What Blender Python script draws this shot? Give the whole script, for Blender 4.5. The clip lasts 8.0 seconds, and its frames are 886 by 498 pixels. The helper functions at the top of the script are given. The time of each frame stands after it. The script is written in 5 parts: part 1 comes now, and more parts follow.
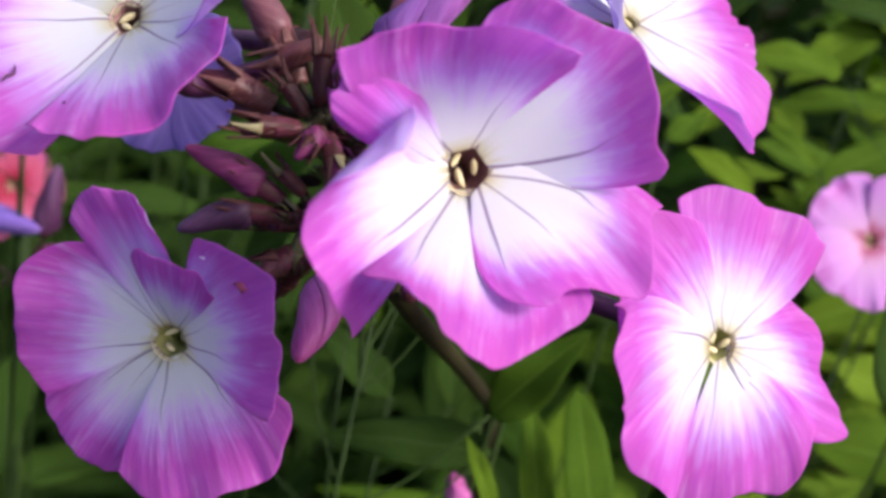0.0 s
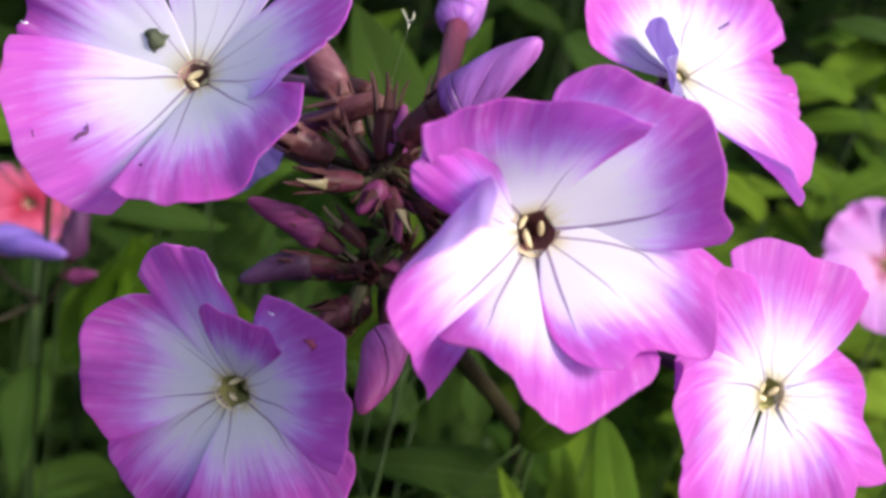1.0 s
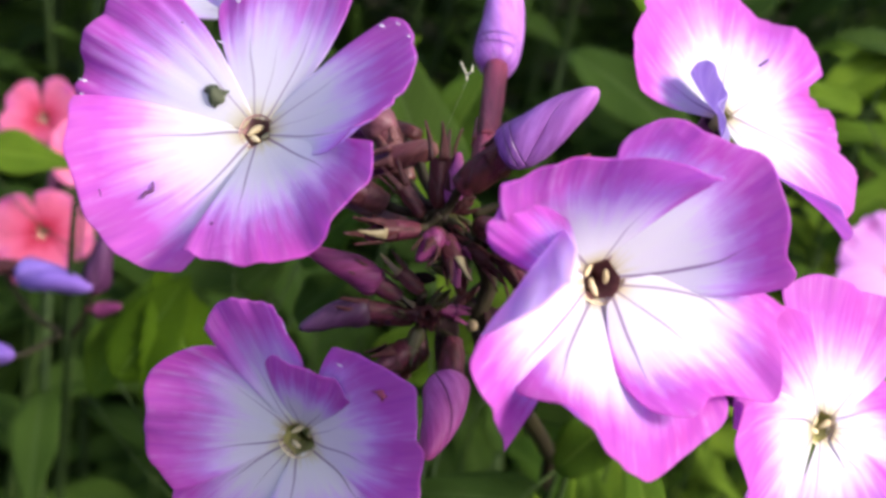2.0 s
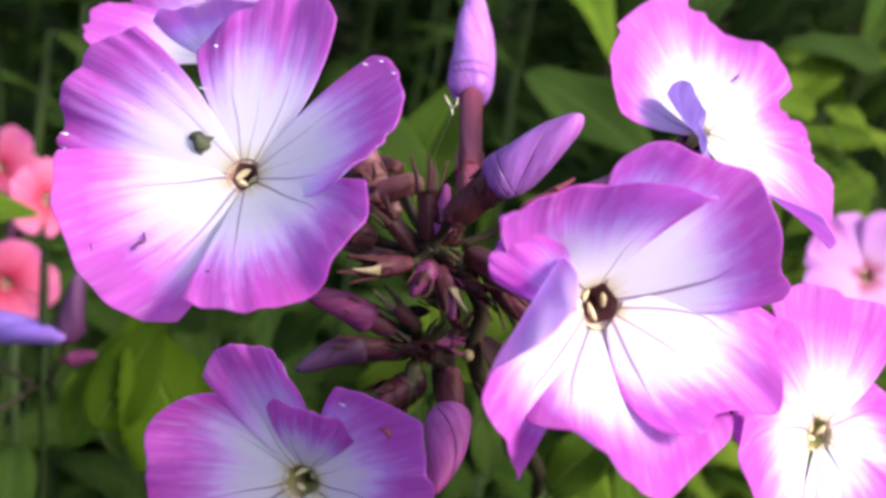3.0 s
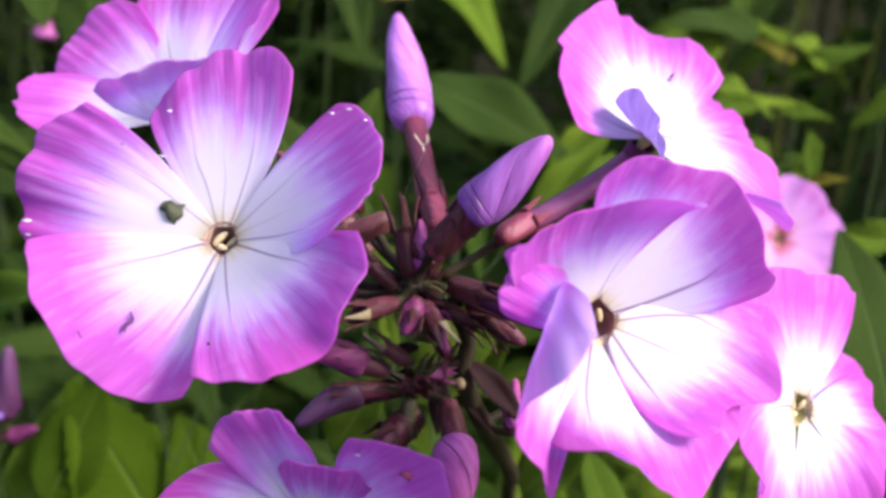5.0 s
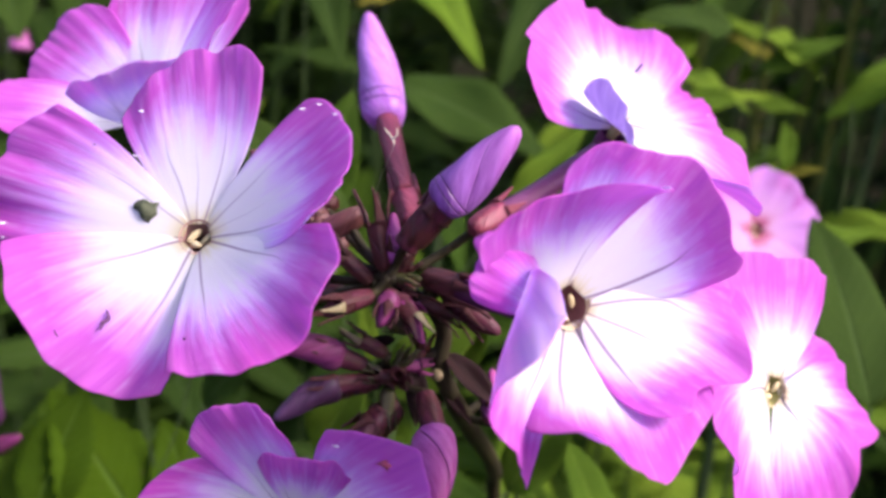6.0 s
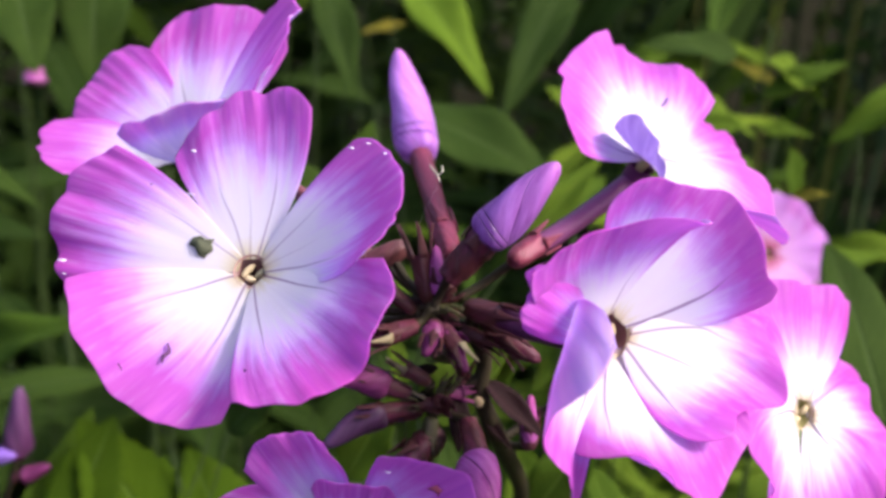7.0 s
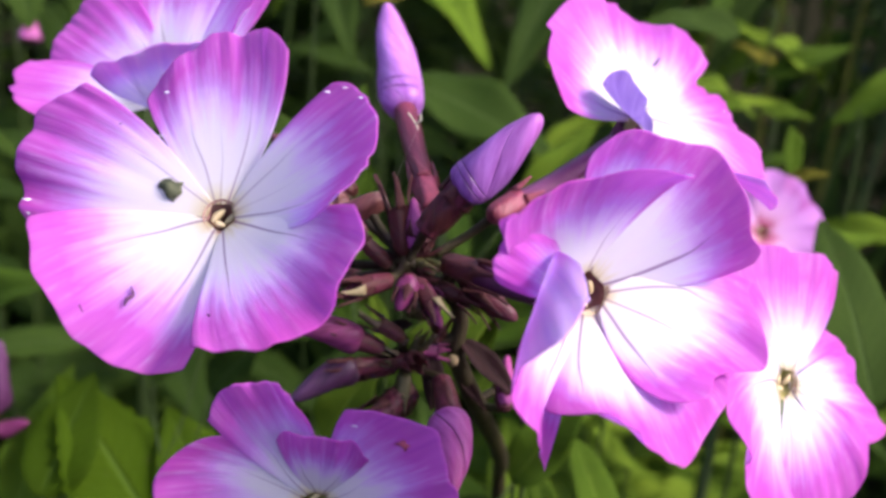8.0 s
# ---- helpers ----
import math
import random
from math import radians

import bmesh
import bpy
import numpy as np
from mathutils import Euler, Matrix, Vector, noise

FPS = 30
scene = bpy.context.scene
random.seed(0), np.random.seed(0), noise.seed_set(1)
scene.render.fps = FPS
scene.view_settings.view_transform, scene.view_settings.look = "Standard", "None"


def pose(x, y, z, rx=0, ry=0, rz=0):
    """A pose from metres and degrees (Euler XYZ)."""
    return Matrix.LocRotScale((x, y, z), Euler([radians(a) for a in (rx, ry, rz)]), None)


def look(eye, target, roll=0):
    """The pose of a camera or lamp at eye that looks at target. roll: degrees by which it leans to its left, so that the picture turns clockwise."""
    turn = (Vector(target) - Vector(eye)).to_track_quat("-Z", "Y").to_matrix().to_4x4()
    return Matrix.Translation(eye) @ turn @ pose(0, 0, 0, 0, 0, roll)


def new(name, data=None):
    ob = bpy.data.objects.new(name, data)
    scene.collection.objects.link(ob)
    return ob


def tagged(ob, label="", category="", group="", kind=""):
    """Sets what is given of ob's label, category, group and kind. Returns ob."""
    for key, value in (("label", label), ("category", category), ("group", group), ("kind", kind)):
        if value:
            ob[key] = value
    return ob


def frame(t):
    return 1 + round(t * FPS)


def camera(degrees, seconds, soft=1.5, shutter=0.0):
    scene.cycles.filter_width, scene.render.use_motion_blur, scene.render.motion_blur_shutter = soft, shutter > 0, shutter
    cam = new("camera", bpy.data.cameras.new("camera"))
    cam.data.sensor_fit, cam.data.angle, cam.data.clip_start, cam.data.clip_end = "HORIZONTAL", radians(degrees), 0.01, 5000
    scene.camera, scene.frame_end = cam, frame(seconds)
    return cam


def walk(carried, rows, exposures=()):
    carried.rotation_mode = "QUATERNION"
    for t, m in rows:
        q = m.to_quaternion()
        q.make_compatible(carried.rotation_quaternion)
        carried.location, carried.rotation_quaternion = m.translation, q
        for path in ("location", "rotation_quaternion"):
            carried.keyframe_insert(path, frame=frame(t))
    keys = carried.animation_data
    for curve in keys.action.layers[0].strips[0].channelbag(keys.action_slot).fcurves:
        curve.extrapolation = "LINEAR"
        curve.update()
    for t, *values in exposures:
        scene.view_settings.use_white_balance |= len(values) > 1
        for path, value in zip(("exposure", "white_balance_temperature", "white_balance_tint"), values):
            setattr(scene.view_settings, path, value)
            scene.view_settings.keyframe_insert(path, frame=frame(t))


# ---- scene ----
cam = camera(44.5, 8.0, soft=3.3)
cam.data.dof.use_dof, cam.data.dof.focus_distance, cam.data.dof.aperture_fstop = True, 0.094, 38.0
EYE, TILT, LEAN = 0.75, -25.0, -13.0
ROWS = [
    (0.0, 0.0000, 0.0000, 0.0000, -0.00, 0.00, 0.00),
    (0.5, -0.0016, -0.0005, 0.0022, 0.10, 0.03, -0.18),
    (1.0, -0.0059, -0.0019, 0.0045, -0.41, 0.08, -0.16),
    (1.5, -0.0105, -0.0026, 0.0068, -0.57, 0.16, -0.16),
    (2.0, -0.0120, -0.0033, 0.0081, -0.96, 0.40, 1.18),
    (2.2, -0.0117, -0.0037, 0.0086, -1.35, 0.62, 1.91),
    (3.5, -0.0184, -0.0026, 0.0103, -4.27, 1.55, 6.35),
    (4.0, -0.0199, -0.0008, 0.0122, -5.36, 1.19, 8.94),
    (4.2, -0.0196, -0.0020, 0.0107, -6.27, 1.31, 10.65),
    (5.3, -0.0238, -0.0037, 0.0140, -9.41, 0.59, 12.67),
    (5.5, -0.0239, -0.0045, 0.0133, -9.54, 1.07, 13.09),
    (6.0, -0.0224, -0.0045, 0.0120, -9.80, 0.68, 14.04),
    (6.5, -0.0248, -0.0053, 0.0115, -9.84, 0.88, 14.32),
    (7.0, -0.0268, -0.0076, 0.0137, -9.88, 1.91, 14.64),
    (7.5, -0.0267, -0.0070, 0.0134, -10.17, 1.67, 14.20),
    (8.0, -0.0248, -0.0051, 0.0109, -9.91, 0.80, 12.89),
]
walk(cam, [(t, pose(0, 0, EYE, TILT, LEAN, 0) @ pose(x, y, z, 90 + pitch, roll, yaw)) for t, x, y, z, yaw, pitch, roll in ROWS],
     [(0.0, 0.29, 6270, 7), (1.5, 0.43, 6310, 10), (2.0, 0.54, 6340, 12), (3.5, 0.67, 6350, 16), (6.0, 0.68, 6350, 20), (7.0, 0.60, 6350, 20), (8.0, 0.60, 6350, 20)])

# ---- light: thin bright cloud with a veiled sun high in front ----
SUN = Vector((0.63, -0.38, 0.68)).normalized()
world = bpy.data.worlds.new("sky")
scene.world = world
world.use_nodes = True
tree = world.node_tree
sky = tree.nodes.new("ShaderNodeTexSky")
sky.sky_type, sky.sun_disc = "NISHITA", False
sky.sun_elevation = math.asin(SUN.z)
sky.sun_rotation = math.atan2(SUN.x, SUN.y)
sky.air_density, sky.dust_density = 1.0, 4.0
tree.links.new(sky.outputs[0], tree.nodes["Background"].inputs[0])
tree.nodes["Background"].inputs[1].default_value = 0.29
lamp = bpy.data.lights.new("sun", "SUN")
lamp.energy, lamp.angle, lamp.color = 3.85, radians(17), (1.0, 0.965, 0.92)
sun = new("sun", lamp)
sun.matrix_world = look(SUN * 3, (0, 0, 0))


# ---- materials ----
class Nodes:
    """A node material under construction."""

    def __init__(self, name):
        self.mat = bpy.data.materials.new(name)
        self.mat.use_nodes = True
        self.tree = self.mat.node_tree
        self.bsdf = self.tree.nodes["Principled BSDF"]
        self.out = self.tree.nodes["Material Output"]

    def add(self, kind, **values):
        node = self.tree.nodes.new("ShaderNode" + kind)
        for key, value in values.items():
            if key == "mode":
                node.operation = value
            elif key == "mix":
                node.blend_type = value
            else:
                node.inputs[int(key[1:]) if key[0] == "i" and key[1:].isdigit() else key].default_value = value
        return node

    def link(self, a, b):
        self.tree.links.new(a, b)

    def math(self, mode, a, b=0.5, c=None):
        node = self.tree.nodes.new("ShaderNodeMath")
        node.operation = mode
        for k, v in enumerate((a, b) if c is None else (a, b, c)):
            if isinstance(v, (int, float)):
                node.inputs[k].default_value = v
            else:
                self.link(v, node.inputs[k])
        return node.outputs[0]

    def noise(self, vector, scale, detail=2.0, rough=0.5):
        node = self.add("TexNoise")
        node.inputs["Scale"].default_value = scale
        node.inputs["Detail"].default_value = detail
        node.inputs["Roughness"].default_value = rough
        self.link(vector, node.inputs["Vector"])
        return node.outputs[0]

    def ramp(self, value, stops):
        node = self.add("ValToRGB")
        bar = node.color_ramp
        while len(bar.elements) < len(stops):
            bar.elements.new(0.5)
        for e, (at, colour) in zip(bar.elements, stops):
            e.position, e.color = at, (*colour, 1)
        self.link(value, node.inputs[0])
        return node.outputs[0]

    def blend(self, fac, a, b, mode="MIX"):
        node = self.tree.nodes.new("ShaderNodeMix")
        node.data_type, node.blend_type = "RGBA", mode
        for k, v in ((0, fac), (6, a), (7, b)):
            if isinstance(v, (int, float)):
                node.inputs[k].default_value = v
            elif isinstance(v, tuple):
                node.inputs[k].default_value = (*v, 1)
            else:
                self.link(v, node.inputs[k])
        return node.outputs[2]

    def finish(self, colour, rough=0.5, glow=0.0, height=None, strength=0.2, distance=0.001, spec=0.3):
        """glow: the share of light that passes through a thin leaf or petal."""
        if isinstance(colour, tuple):
            self.bsdf.inputs["Base Color"].default_value = (*colour, 1)
        else:
            self.link(colour, self.bsdf.inputs["Base Color"])
        self.bsdf.inputs["Roughness"].default_value = rough
        self.bsdf.inputs["Specular IOR Level"].default_value = spec
        if height is not None:
            bump = self.add("Bump")
            bump.inputs["Strength"].default_value = strength
            bump.inputs["Distance"].default_value = distance
            self.link(height, bump.inputs["Height"])
            self.link(bump.outputs[0], self.bsdf.inputs["Normal"])
        if glow:
            trans = self.add("BsdfTranslucent")
            if isinstance(colour, tuple):
                trans.inputs[0].default_value = (*colour, 1)
            else:
                self.link(colour, trans.inputs[0])
            mixed = self.add("MixShader")
            mixed.inputs[0].default_value = glow
            self.link(self.bsdf.outputs[0], mixed.inputs[1])
            self.link(trans.outputs[0], mixed.inputs[2])
            self.link(mixed.outputs[0], self.out.inputs[0])
        return self.mat


def petal_material(name, stops, vein, reach, glow=0.60):
    """Petal face: white eye that frays outwards into the rim colour, dark veins from the throat, streaks along the petal."""
    n = Nodes(name)
    uv = n.add("UVMap").outputs[0]
    split = n.add("SeparateXYZ")
    n.link(uv, split.inputs[0])
    u, v = split.outputs[0], split.outputs[1]
    rnd = n.add("ObjectInfo").outputs["Random"]
    shift = n.math("MULTIPLY", rnd, 37.0)
    lane = n.add("CombineXYZ")
    n.link(n.math("MULTIPLY", u, 1.0), lane.inputs[0])
    n.link(n.math("MULTIPLY", v, 0.055), lane.inputs[1])
    n.link(shift, lane.inputs[2])
    streak = n.noise(lane.outputs[0], 24.0, 4.0, 0.70)
    blot = n.noise(lane.outputs[0], 3.2, 2.0, 0.5)
    spot = n.add("CombineXYZ")
    n.link(u, spot.inputs[0])
    n.link(v, spot.inputs[1])
    n.link(shift, spot.inputs[2])
    cloud = n.noise(spot.outputs[0], 4.0, 3.0, 0.6)
    t = n.math("ADD", v, n.math("MULTIPLY", n.math("SUBTRACT", streak, 0.5), 0.42))
    t = n.math("ADD", t, n.math("MULTIPLY", n.math("SUBTRACT", blot, 0.5), 0.46))
    t = n.math("ADD", t, n.math("MULTIPLY", n.math("SUBTRACT", cloud, 0.5), 0.16))
    t = n.math("ADD", t, n.math("MULTIPLY", n.math("SUBTRACT", rnd, 0.5), 0.10))
    edge = n.math("ABSOLUTE", n.math("SUBTRACT", u, 0.5))
    t = n.math("ADD", t, n.math("MULTIPLY", n.math("POWER", n.math("MULTIPLY", edge, 2.0), 3.0), 0.08))
    # the throat's own colour follows the plain distance, not the frayed one
    t = n.math("MAXIMUM", t, n.math("MINIMUM", n.math("MULTIPLY", v, 1.0), 0.2))
    colour = n.ramp(t, stops)
    fine = n.noise(lane.outputs[0], 60.0, 2.0, 0.6)
    # lilac and pink pleats in the coloured part
    pleat = n.noise(lane.outputs[0], 34.0, 2.0, 0.55)
    outer = n.math("MINIMUM", n.math("MAXIMUM", n.math("MULTIPLY", n.math("SUBTRACT", t, 0.5), 4.0), 0.0), 1.0)
    pale = n.math("MINIMUM", n.math("MAXIMUM", n.math("MULTIPLY", n.math("SUBTRACT", pleat, 0.53), 4.0), 0.0), 1.0)
    patch = n.math("MINIMUM", n.math("MAXIMUM", n.math("MULTIPLY", n.math("SUBTRACT", cloud, 0.40), 4.0), 0.0), 1.0)
    flush = n.math("MINIMUM", n.math("MAXIMUM", n.math("MULTIPLY", n.math("SUBTRACT", n.noise(spot.outputs[0], 2.2, 2.0), 0.5), 5.0), 0.0), 1.0)
    rimward = n.math("MINIMUM", n.math("MAXIMUM", n.math("MULTIPLY", n.math("SUBTRACT", t, 0.66), 4.5), 0.0), 1.0)
    colour = n.blend(n.math("MULTIPLY", n.math("MULTIPLY", rimward, flush), 0.7), colour, (0.54, 0.065, 0.43))
    deep = n.math("MINIMUM", n.math("MAXIMUM", n.math("MULTIPLY", n.math("SUBTRACT", 0.47, pleat), 6.0), 0.0), 1.0)
    colour = n.blend(n.math("MULTIPLY", n.math("MULTIPLY", rimward, deep), 0.5), colour, (0.46, 0.07, 0.50))
    colour = n.blend(n.math("MULTIPLY", n.math("MULTIPLY", outer, n.math("MULTIPLY", pale, patch)), 0.5), colour, (0.78, 0.52, 0.86))
    # veins
    wob = n.math("MULTIPLY", n.math("SUBTRACT", n.noise(spot.outputs[0], 1.7, 1.0), 0.5), 0.22)
    uu = n.math("ADD", u, wob)
    lines = None
    for k, (at, thick, far) in enumerate(((0.5, 0.012, 0.8), (0.26, 0.021, 1.1), (0.76, 0.021, 1.05))):
        d = n.math("ABSOLUTE", n.math("SUBTRACT", uu, at))
        w = n.math("DIVIDE", thick * 0.52, n.math("ADD", n.math("MULTIPLY", v, 1.7), 0.25))
        w = n.math("MULTIPLY", w, n.math("MAXIMUM", n.math("SUBTRACT", 1.25, n.math("DIVIDE", v, reach * far * 0.9)), 0.12))
        line = n.math("SUBTRACT", 1.0, n.math("DIVIDE", d, w))
        line = n.math("MAXIMUM", line, 0.0)
        fade = n.math("SUBTRACT", 1.0, n.math("DIVIDE", n.math("ADD", v, n.math("MULTIPLY", n.math("SUBTRACT", streak, 0.5), 0.4)), reach * far))
        line = n.math("MULTIPLY", line, n.math("MINIMUM", n.math("MAXIMUM", n.math("MULTIPLY", fade, 2.6), 0.0), 1.0))
        mine = n.math("FRACT", n.math("ADD", n.math("MULTIPLY", rnd, 7.3), 0.37 * k))
        line = n.math("MULTIPLY", line, n.math("MINIMUM", n.math("ADD", n.math("MULTIPLY", mine, 0.9 if k else 2.4), 0.42 if k else -1.2), 1.0))
        lines = line if lines is None else n.math("MAXIMUM", lines, line)
    colour = n.blend(n.math("MAXIMUM", n.math("MINIMUM", n.math("MULTIPLY", lines, 1.3), 0.72), 0.0), colour, vein)
    ridge = n.math("ADD", n.math("MULTIPLY", streak, 0.5), n.math("ADD", n.math("MULTIPLY", pleat, 0.6), n.math("MULTIPLY", fine, 0.2)))
    ridge = n.math("MULTIPLY", ridge, n.math("ADD", n.math("MULTIPLY", outer, 0.8), 0.2))
    return n.finish(colour, 0.5, glow, ridge, 0.32, 0.0006, 0.25)


WHITE_EYE = ((0.0, (0.46, 0.37, 0.22)), (0.03, (0.66, 0.60, 0.42)), (0.075, (0.74, 0.71, 0.60)), (0.13, (0.78, 0.76, 0.76)), (0.36, (0.77, 0.72, 0.80)),
             (0.50, (0.76, 0.57, 0.86)), (0.63, (0.64, 0.29, 0.74)), (0.80, (0.60, 0.125, 0.57)), (1.0, (0.60, 0.13, 0.54)))
PETAL = petal_material("petal_face", WHITE_EYE, (0.16, 0.045, 0.20), 0.60)
PINK = ((0.0, (0.45, 0.06, 0.12)), (0.10, (0.62, 0.18, 0.34)), (0.25, (0.80, 0.48, 0.76)), (0.6, (0.75, 0.38, 0.77)), (1.0, (0.71, 0.32, 0.74)))
PALE = petal_material("pale_petal", PINK, (0.5, 0.2, 0.4), 0.3)
CORAL = ((0.0, (0.30, 0.015, 0.05)), (0.15, (0.58, 0.04, 0.11)), (0.4, (0.72, 0.14, 0.28)), (1.0, (0.76, 0.22, 0.40)))
CORAL_PETAL = petal_material("coral_petal", CORAL, (0.4, 0.03, 0.08), 0.3)


def back_material(name, low, high):
    n = Nodes(name)
    uv = n.add("UVMap").outputs[0]
    stretch = n.add("Mapping")
    stretch.inputs["Scale"].default_value = (1.0, 0.08, 1.0)
    n.link(uv, stretch.inputs[0])
    streak = n.noise(stretch.outputs[0], 16.0, 3.0)
    colour = n.ramp(streak, ((0.3, low), (0.7, high)))
    return n.finish(colour, 0.6, 0.70, streak, 0.3, 0.0004, 0.2)


PETAL_BACK = back_material("petal_back", (0.62, 0.52, 0.90), (0.78, 0.69, 0.95))
# darker copy of the petal back: the curled petal's shade is in the colour
SHADED_LAVENDER = back_material("shaded_lavender_petal", (0.36, 0.28, 0.58), (0.50, 0.41, 0.69))
# deeper lavender that includes the shade behind the large flower
LAVENDER = back_material("lavender_petal", (0.26, 0.17, 0.55), (0.40, 0.29, 0.68))


def tissue(name, low, high, scale=300.0, stretch=(1, 1, 1), rough=0.5, glow=0.0, spec=0.3, bump=0.3):
    """Plain plant tissue with mottling at two scales."""
    n = Nodes(name)
    at = n.add("TexCoord").outputs["Object"]
    m = n.add("Mapping")
    m.inputs["Scale"].default_value = stretch
    n.link(at, m.inputs[0])
    big = n.noise(m.outputs[0], scale * 0.35, 2.0)
    small = n.noise(m.outputs[0], scale * 2.5, 3.0, 0.6)
    rnd = n.add("ObjectInfo").outputs["Random"]
    t = n.math("ADD", n.math("MULTIPLY", big, 0.6), n.math("MULTIPLY", small, 0.4))
    t = n.math("ADD", t, n.math("MULTIPLY", n.math("SUBTRACT", rnd, 0.5), 0.25))
    colour = n.ramp(t, ((0.3, low), (0.7, high)))
    return n.finish(colour, rough, glow, small, bump, 0.0003, spec)


def bud_material(name, low, high, tip, seam, collar=0.0, cracks=1.0, gloss=0.3):
    """Rolled petals of a closed bud: pale at the foot, deeper at the tip, with dark spiral seams."""
    n = Nodes(name)
    split = n.add("SeparateXYZ")
    n.link(n.add("UVMap").outputs[0], split.inputs[0])
    u, v = split.outputs[0], split.outputs[1]
    rnd = n.add("ObjectInfo").outputs["Random"]
    at = n.add("CombineXYZ")
    n.link(n.math("MULTIPLY", n.math("ADD", u, n.math("MULTIPLY", v, 0.5)), 3.0), at.inputs[0])
    n.link(n.math("MULTIPLY", v, 0.6), at.inputs[1])
    n.link(n.math("MULTIPLY", rnd, 23.0), at.inputs[2])
    streak = n.noise(at.outputs[0], 5.0, 4.0, 0.65)
    colour = n.ramp(streak, ((0.3, low), (0.68, high)))
    colour = n.blend(n.math("MULTIPLY", n.math("POWER", v, 2.0), 0.8), colour, tip)
    run = n.math("ADD", n.math("MULTIPLY", n.math("ADD", u, n.math("MULTIPLY", v, 0.5)), 3.0), n.math("MULTIPLY", streak, 0.12))
    line = n.math("ABSOLUTE", n.math("SUBTRACT", n.math("FRACT", run), 0.5))
    line = n.math("MAXIMUM", n.math("SUBTRACT", 1.0, n.math("MULTIPLY", line, 26.0)), 0.0)
    line = n.math("MULTIPLY", line, cracks)
    slant = n.math("ADD", v, n.math("MULTIPLY", n.math("SINE", n.math("ADD", n.math("MULTIPLY", u, 6.283), 2.0)), 0.055))
    for at_v in (0.13, 0.20):
        ring = n.math("ABSOLUTE", n.math("SUBTRACT", slant, at_v))
        ring = n.math("MAXIMUM", n.math("SUBTRACT", 1.0, n.math("MULTIPLY", ring, 85.0)), 0.0)
        line = n.math("MAXIMUM", line, n.math("MULTIPLY", ring, collar))
    colour = n.blend(n.math("MULTIPLY", line, 0.75), colour, seam)
    height = n.math("SUBTRACT", n.math("MULTIPLY", streak, 0.4), line)
    return n.finish(colour, 0.42, 0.15, height, 0.6, 0.0006, gloss)


BUD = bud_material("bud_skin", (0.27, 0.075, 0.34), (0.47, 0.21, 0.58), (0.50, 0.16, 0.50), (0.14, 0.04, 0.17), 0.9, 0.45)
BUD_PINK = bud_material("bud_pink", (0.24, 0.04, 0.19), (0.44, 0.13, 0.36), (0.36, 0.05, 0.21), (0.08, 0.012, 0.06))
BUD_CRIMSON = bud_material("bud_crimson", (0.085, 0.011, 0.045), (0.22, 0.042, 0.13), (0.19, 0.028, 0.11), (0.05, 0.008, 0.03), cracks=0.3)
BUD_ROSE = bud_material("bud_rose", (0.085, 0.026, 0.038), (0.19, 0.078, 0.088), (0.17, 0.058, 0.07), (0.05, 0.008, 0.03), cracks=0.3)
BUD_PLUM = bud_material("bud_plum", (0.024, 0.007, 0.020), (0.062, 0.022, 0.054), (0.10, 0.045, 0.11), (0.02, 0.005, 0.02), cracks=0.3)
BUD_DUSK = bud_material("bud_dusk", (0.035, 0.008, 0.032), (0.090, 0.027, 0.080), (0.11, 0.036, 0.11), (0.03, 0.008, 0.03), cracks=0.3)
BUD_LILAC = bud_material("bud_lilac", (0.14, 0.075, 0.34), (0.27, 0.165, 0.52), (0.19, 0.09, 0.36), (0.08, 0.04, 0.2))
BUD_DEEP = bud_material("bud_deep", (0.15, 0.038, 0.20), (0.32, 0.13, 0.43), (0.36, 0.10, 0.36), (0.09, 0.025, 0.11), 0.9, 0.35)
BUD_DARK = bud_material("bud_dark", (0.031, 0.007, 0.013), (0.115, 0.024, 0.035), (0.098, 0.018, 0.036), (0.014, 0.004, 0.008), cracks=0.3)
TUBE = tissue("tube_skin", (0.047, 0.012, 0.039), (0.114, 0.029, 0.086), 220, glow=0.1, rough=0.45)
TUBE_PINK = bud_material("tube_wine", (0.081, 0.012, 0.024), (0.223, 0.043, 0.068), (0.203, 0.038, 0.074), (0.030, 0.007, 0.011), cracks=0.3)
CALYX = bud_material("calyx_skin", (0.029, 0.009, 0.010), (0.090, 0.022, 0.019), (0.058, 0.013, 0.017), (0.017, 0.007, 0.009), cracks=0.3)
# near-black maroon; the shade round the bracts is put into this colour too
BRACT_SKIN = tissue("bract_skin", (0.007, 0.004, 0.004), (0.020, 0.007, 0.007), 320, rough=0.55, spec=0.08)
CALYX_BROWN = bud_material("calyx_brown", (0.062, 0.018, 0.018), (0.165, 0.058, 0.050), (0.110, 0.030, 0.034), (0.041, 0.016, 0.016), cracks=0.3, gloss=0.45)
KNOB = tissue("scar_knob", (0.11, 0.08, 0.04), (0.22, 0.17, 0.085), 700, rough=0.7)
CALYX_GREEN = tissue("calyx_green", (0.024, 0.021, 0.009), (0.066, 0.063, 0.019), 320, rough=0.5)
SEPAL_PALE = tissue("sepal_pale", (0.10, 0.08, 0.04), (0.20, 0.165, 0.085), 320, rough=0.5)
STEM = tissue("stem_skin", (0.014, 0.010, 0.006), (0.034, 0.028, 0.012), 260, rough=0.6, spec=0.15)
STEM_GREEN = tissue("stem_green", (0.012, 0.022, 0.006), (0.030, 0.050, 0.011), 200, rough=0.6, spec=0.1)
STEM_OLIVE = tissue("stem_olive", (0.030, 0.036, 0.006), (0.075, 0.078, 0.014), 160, rough=0.7, spec=0.1)
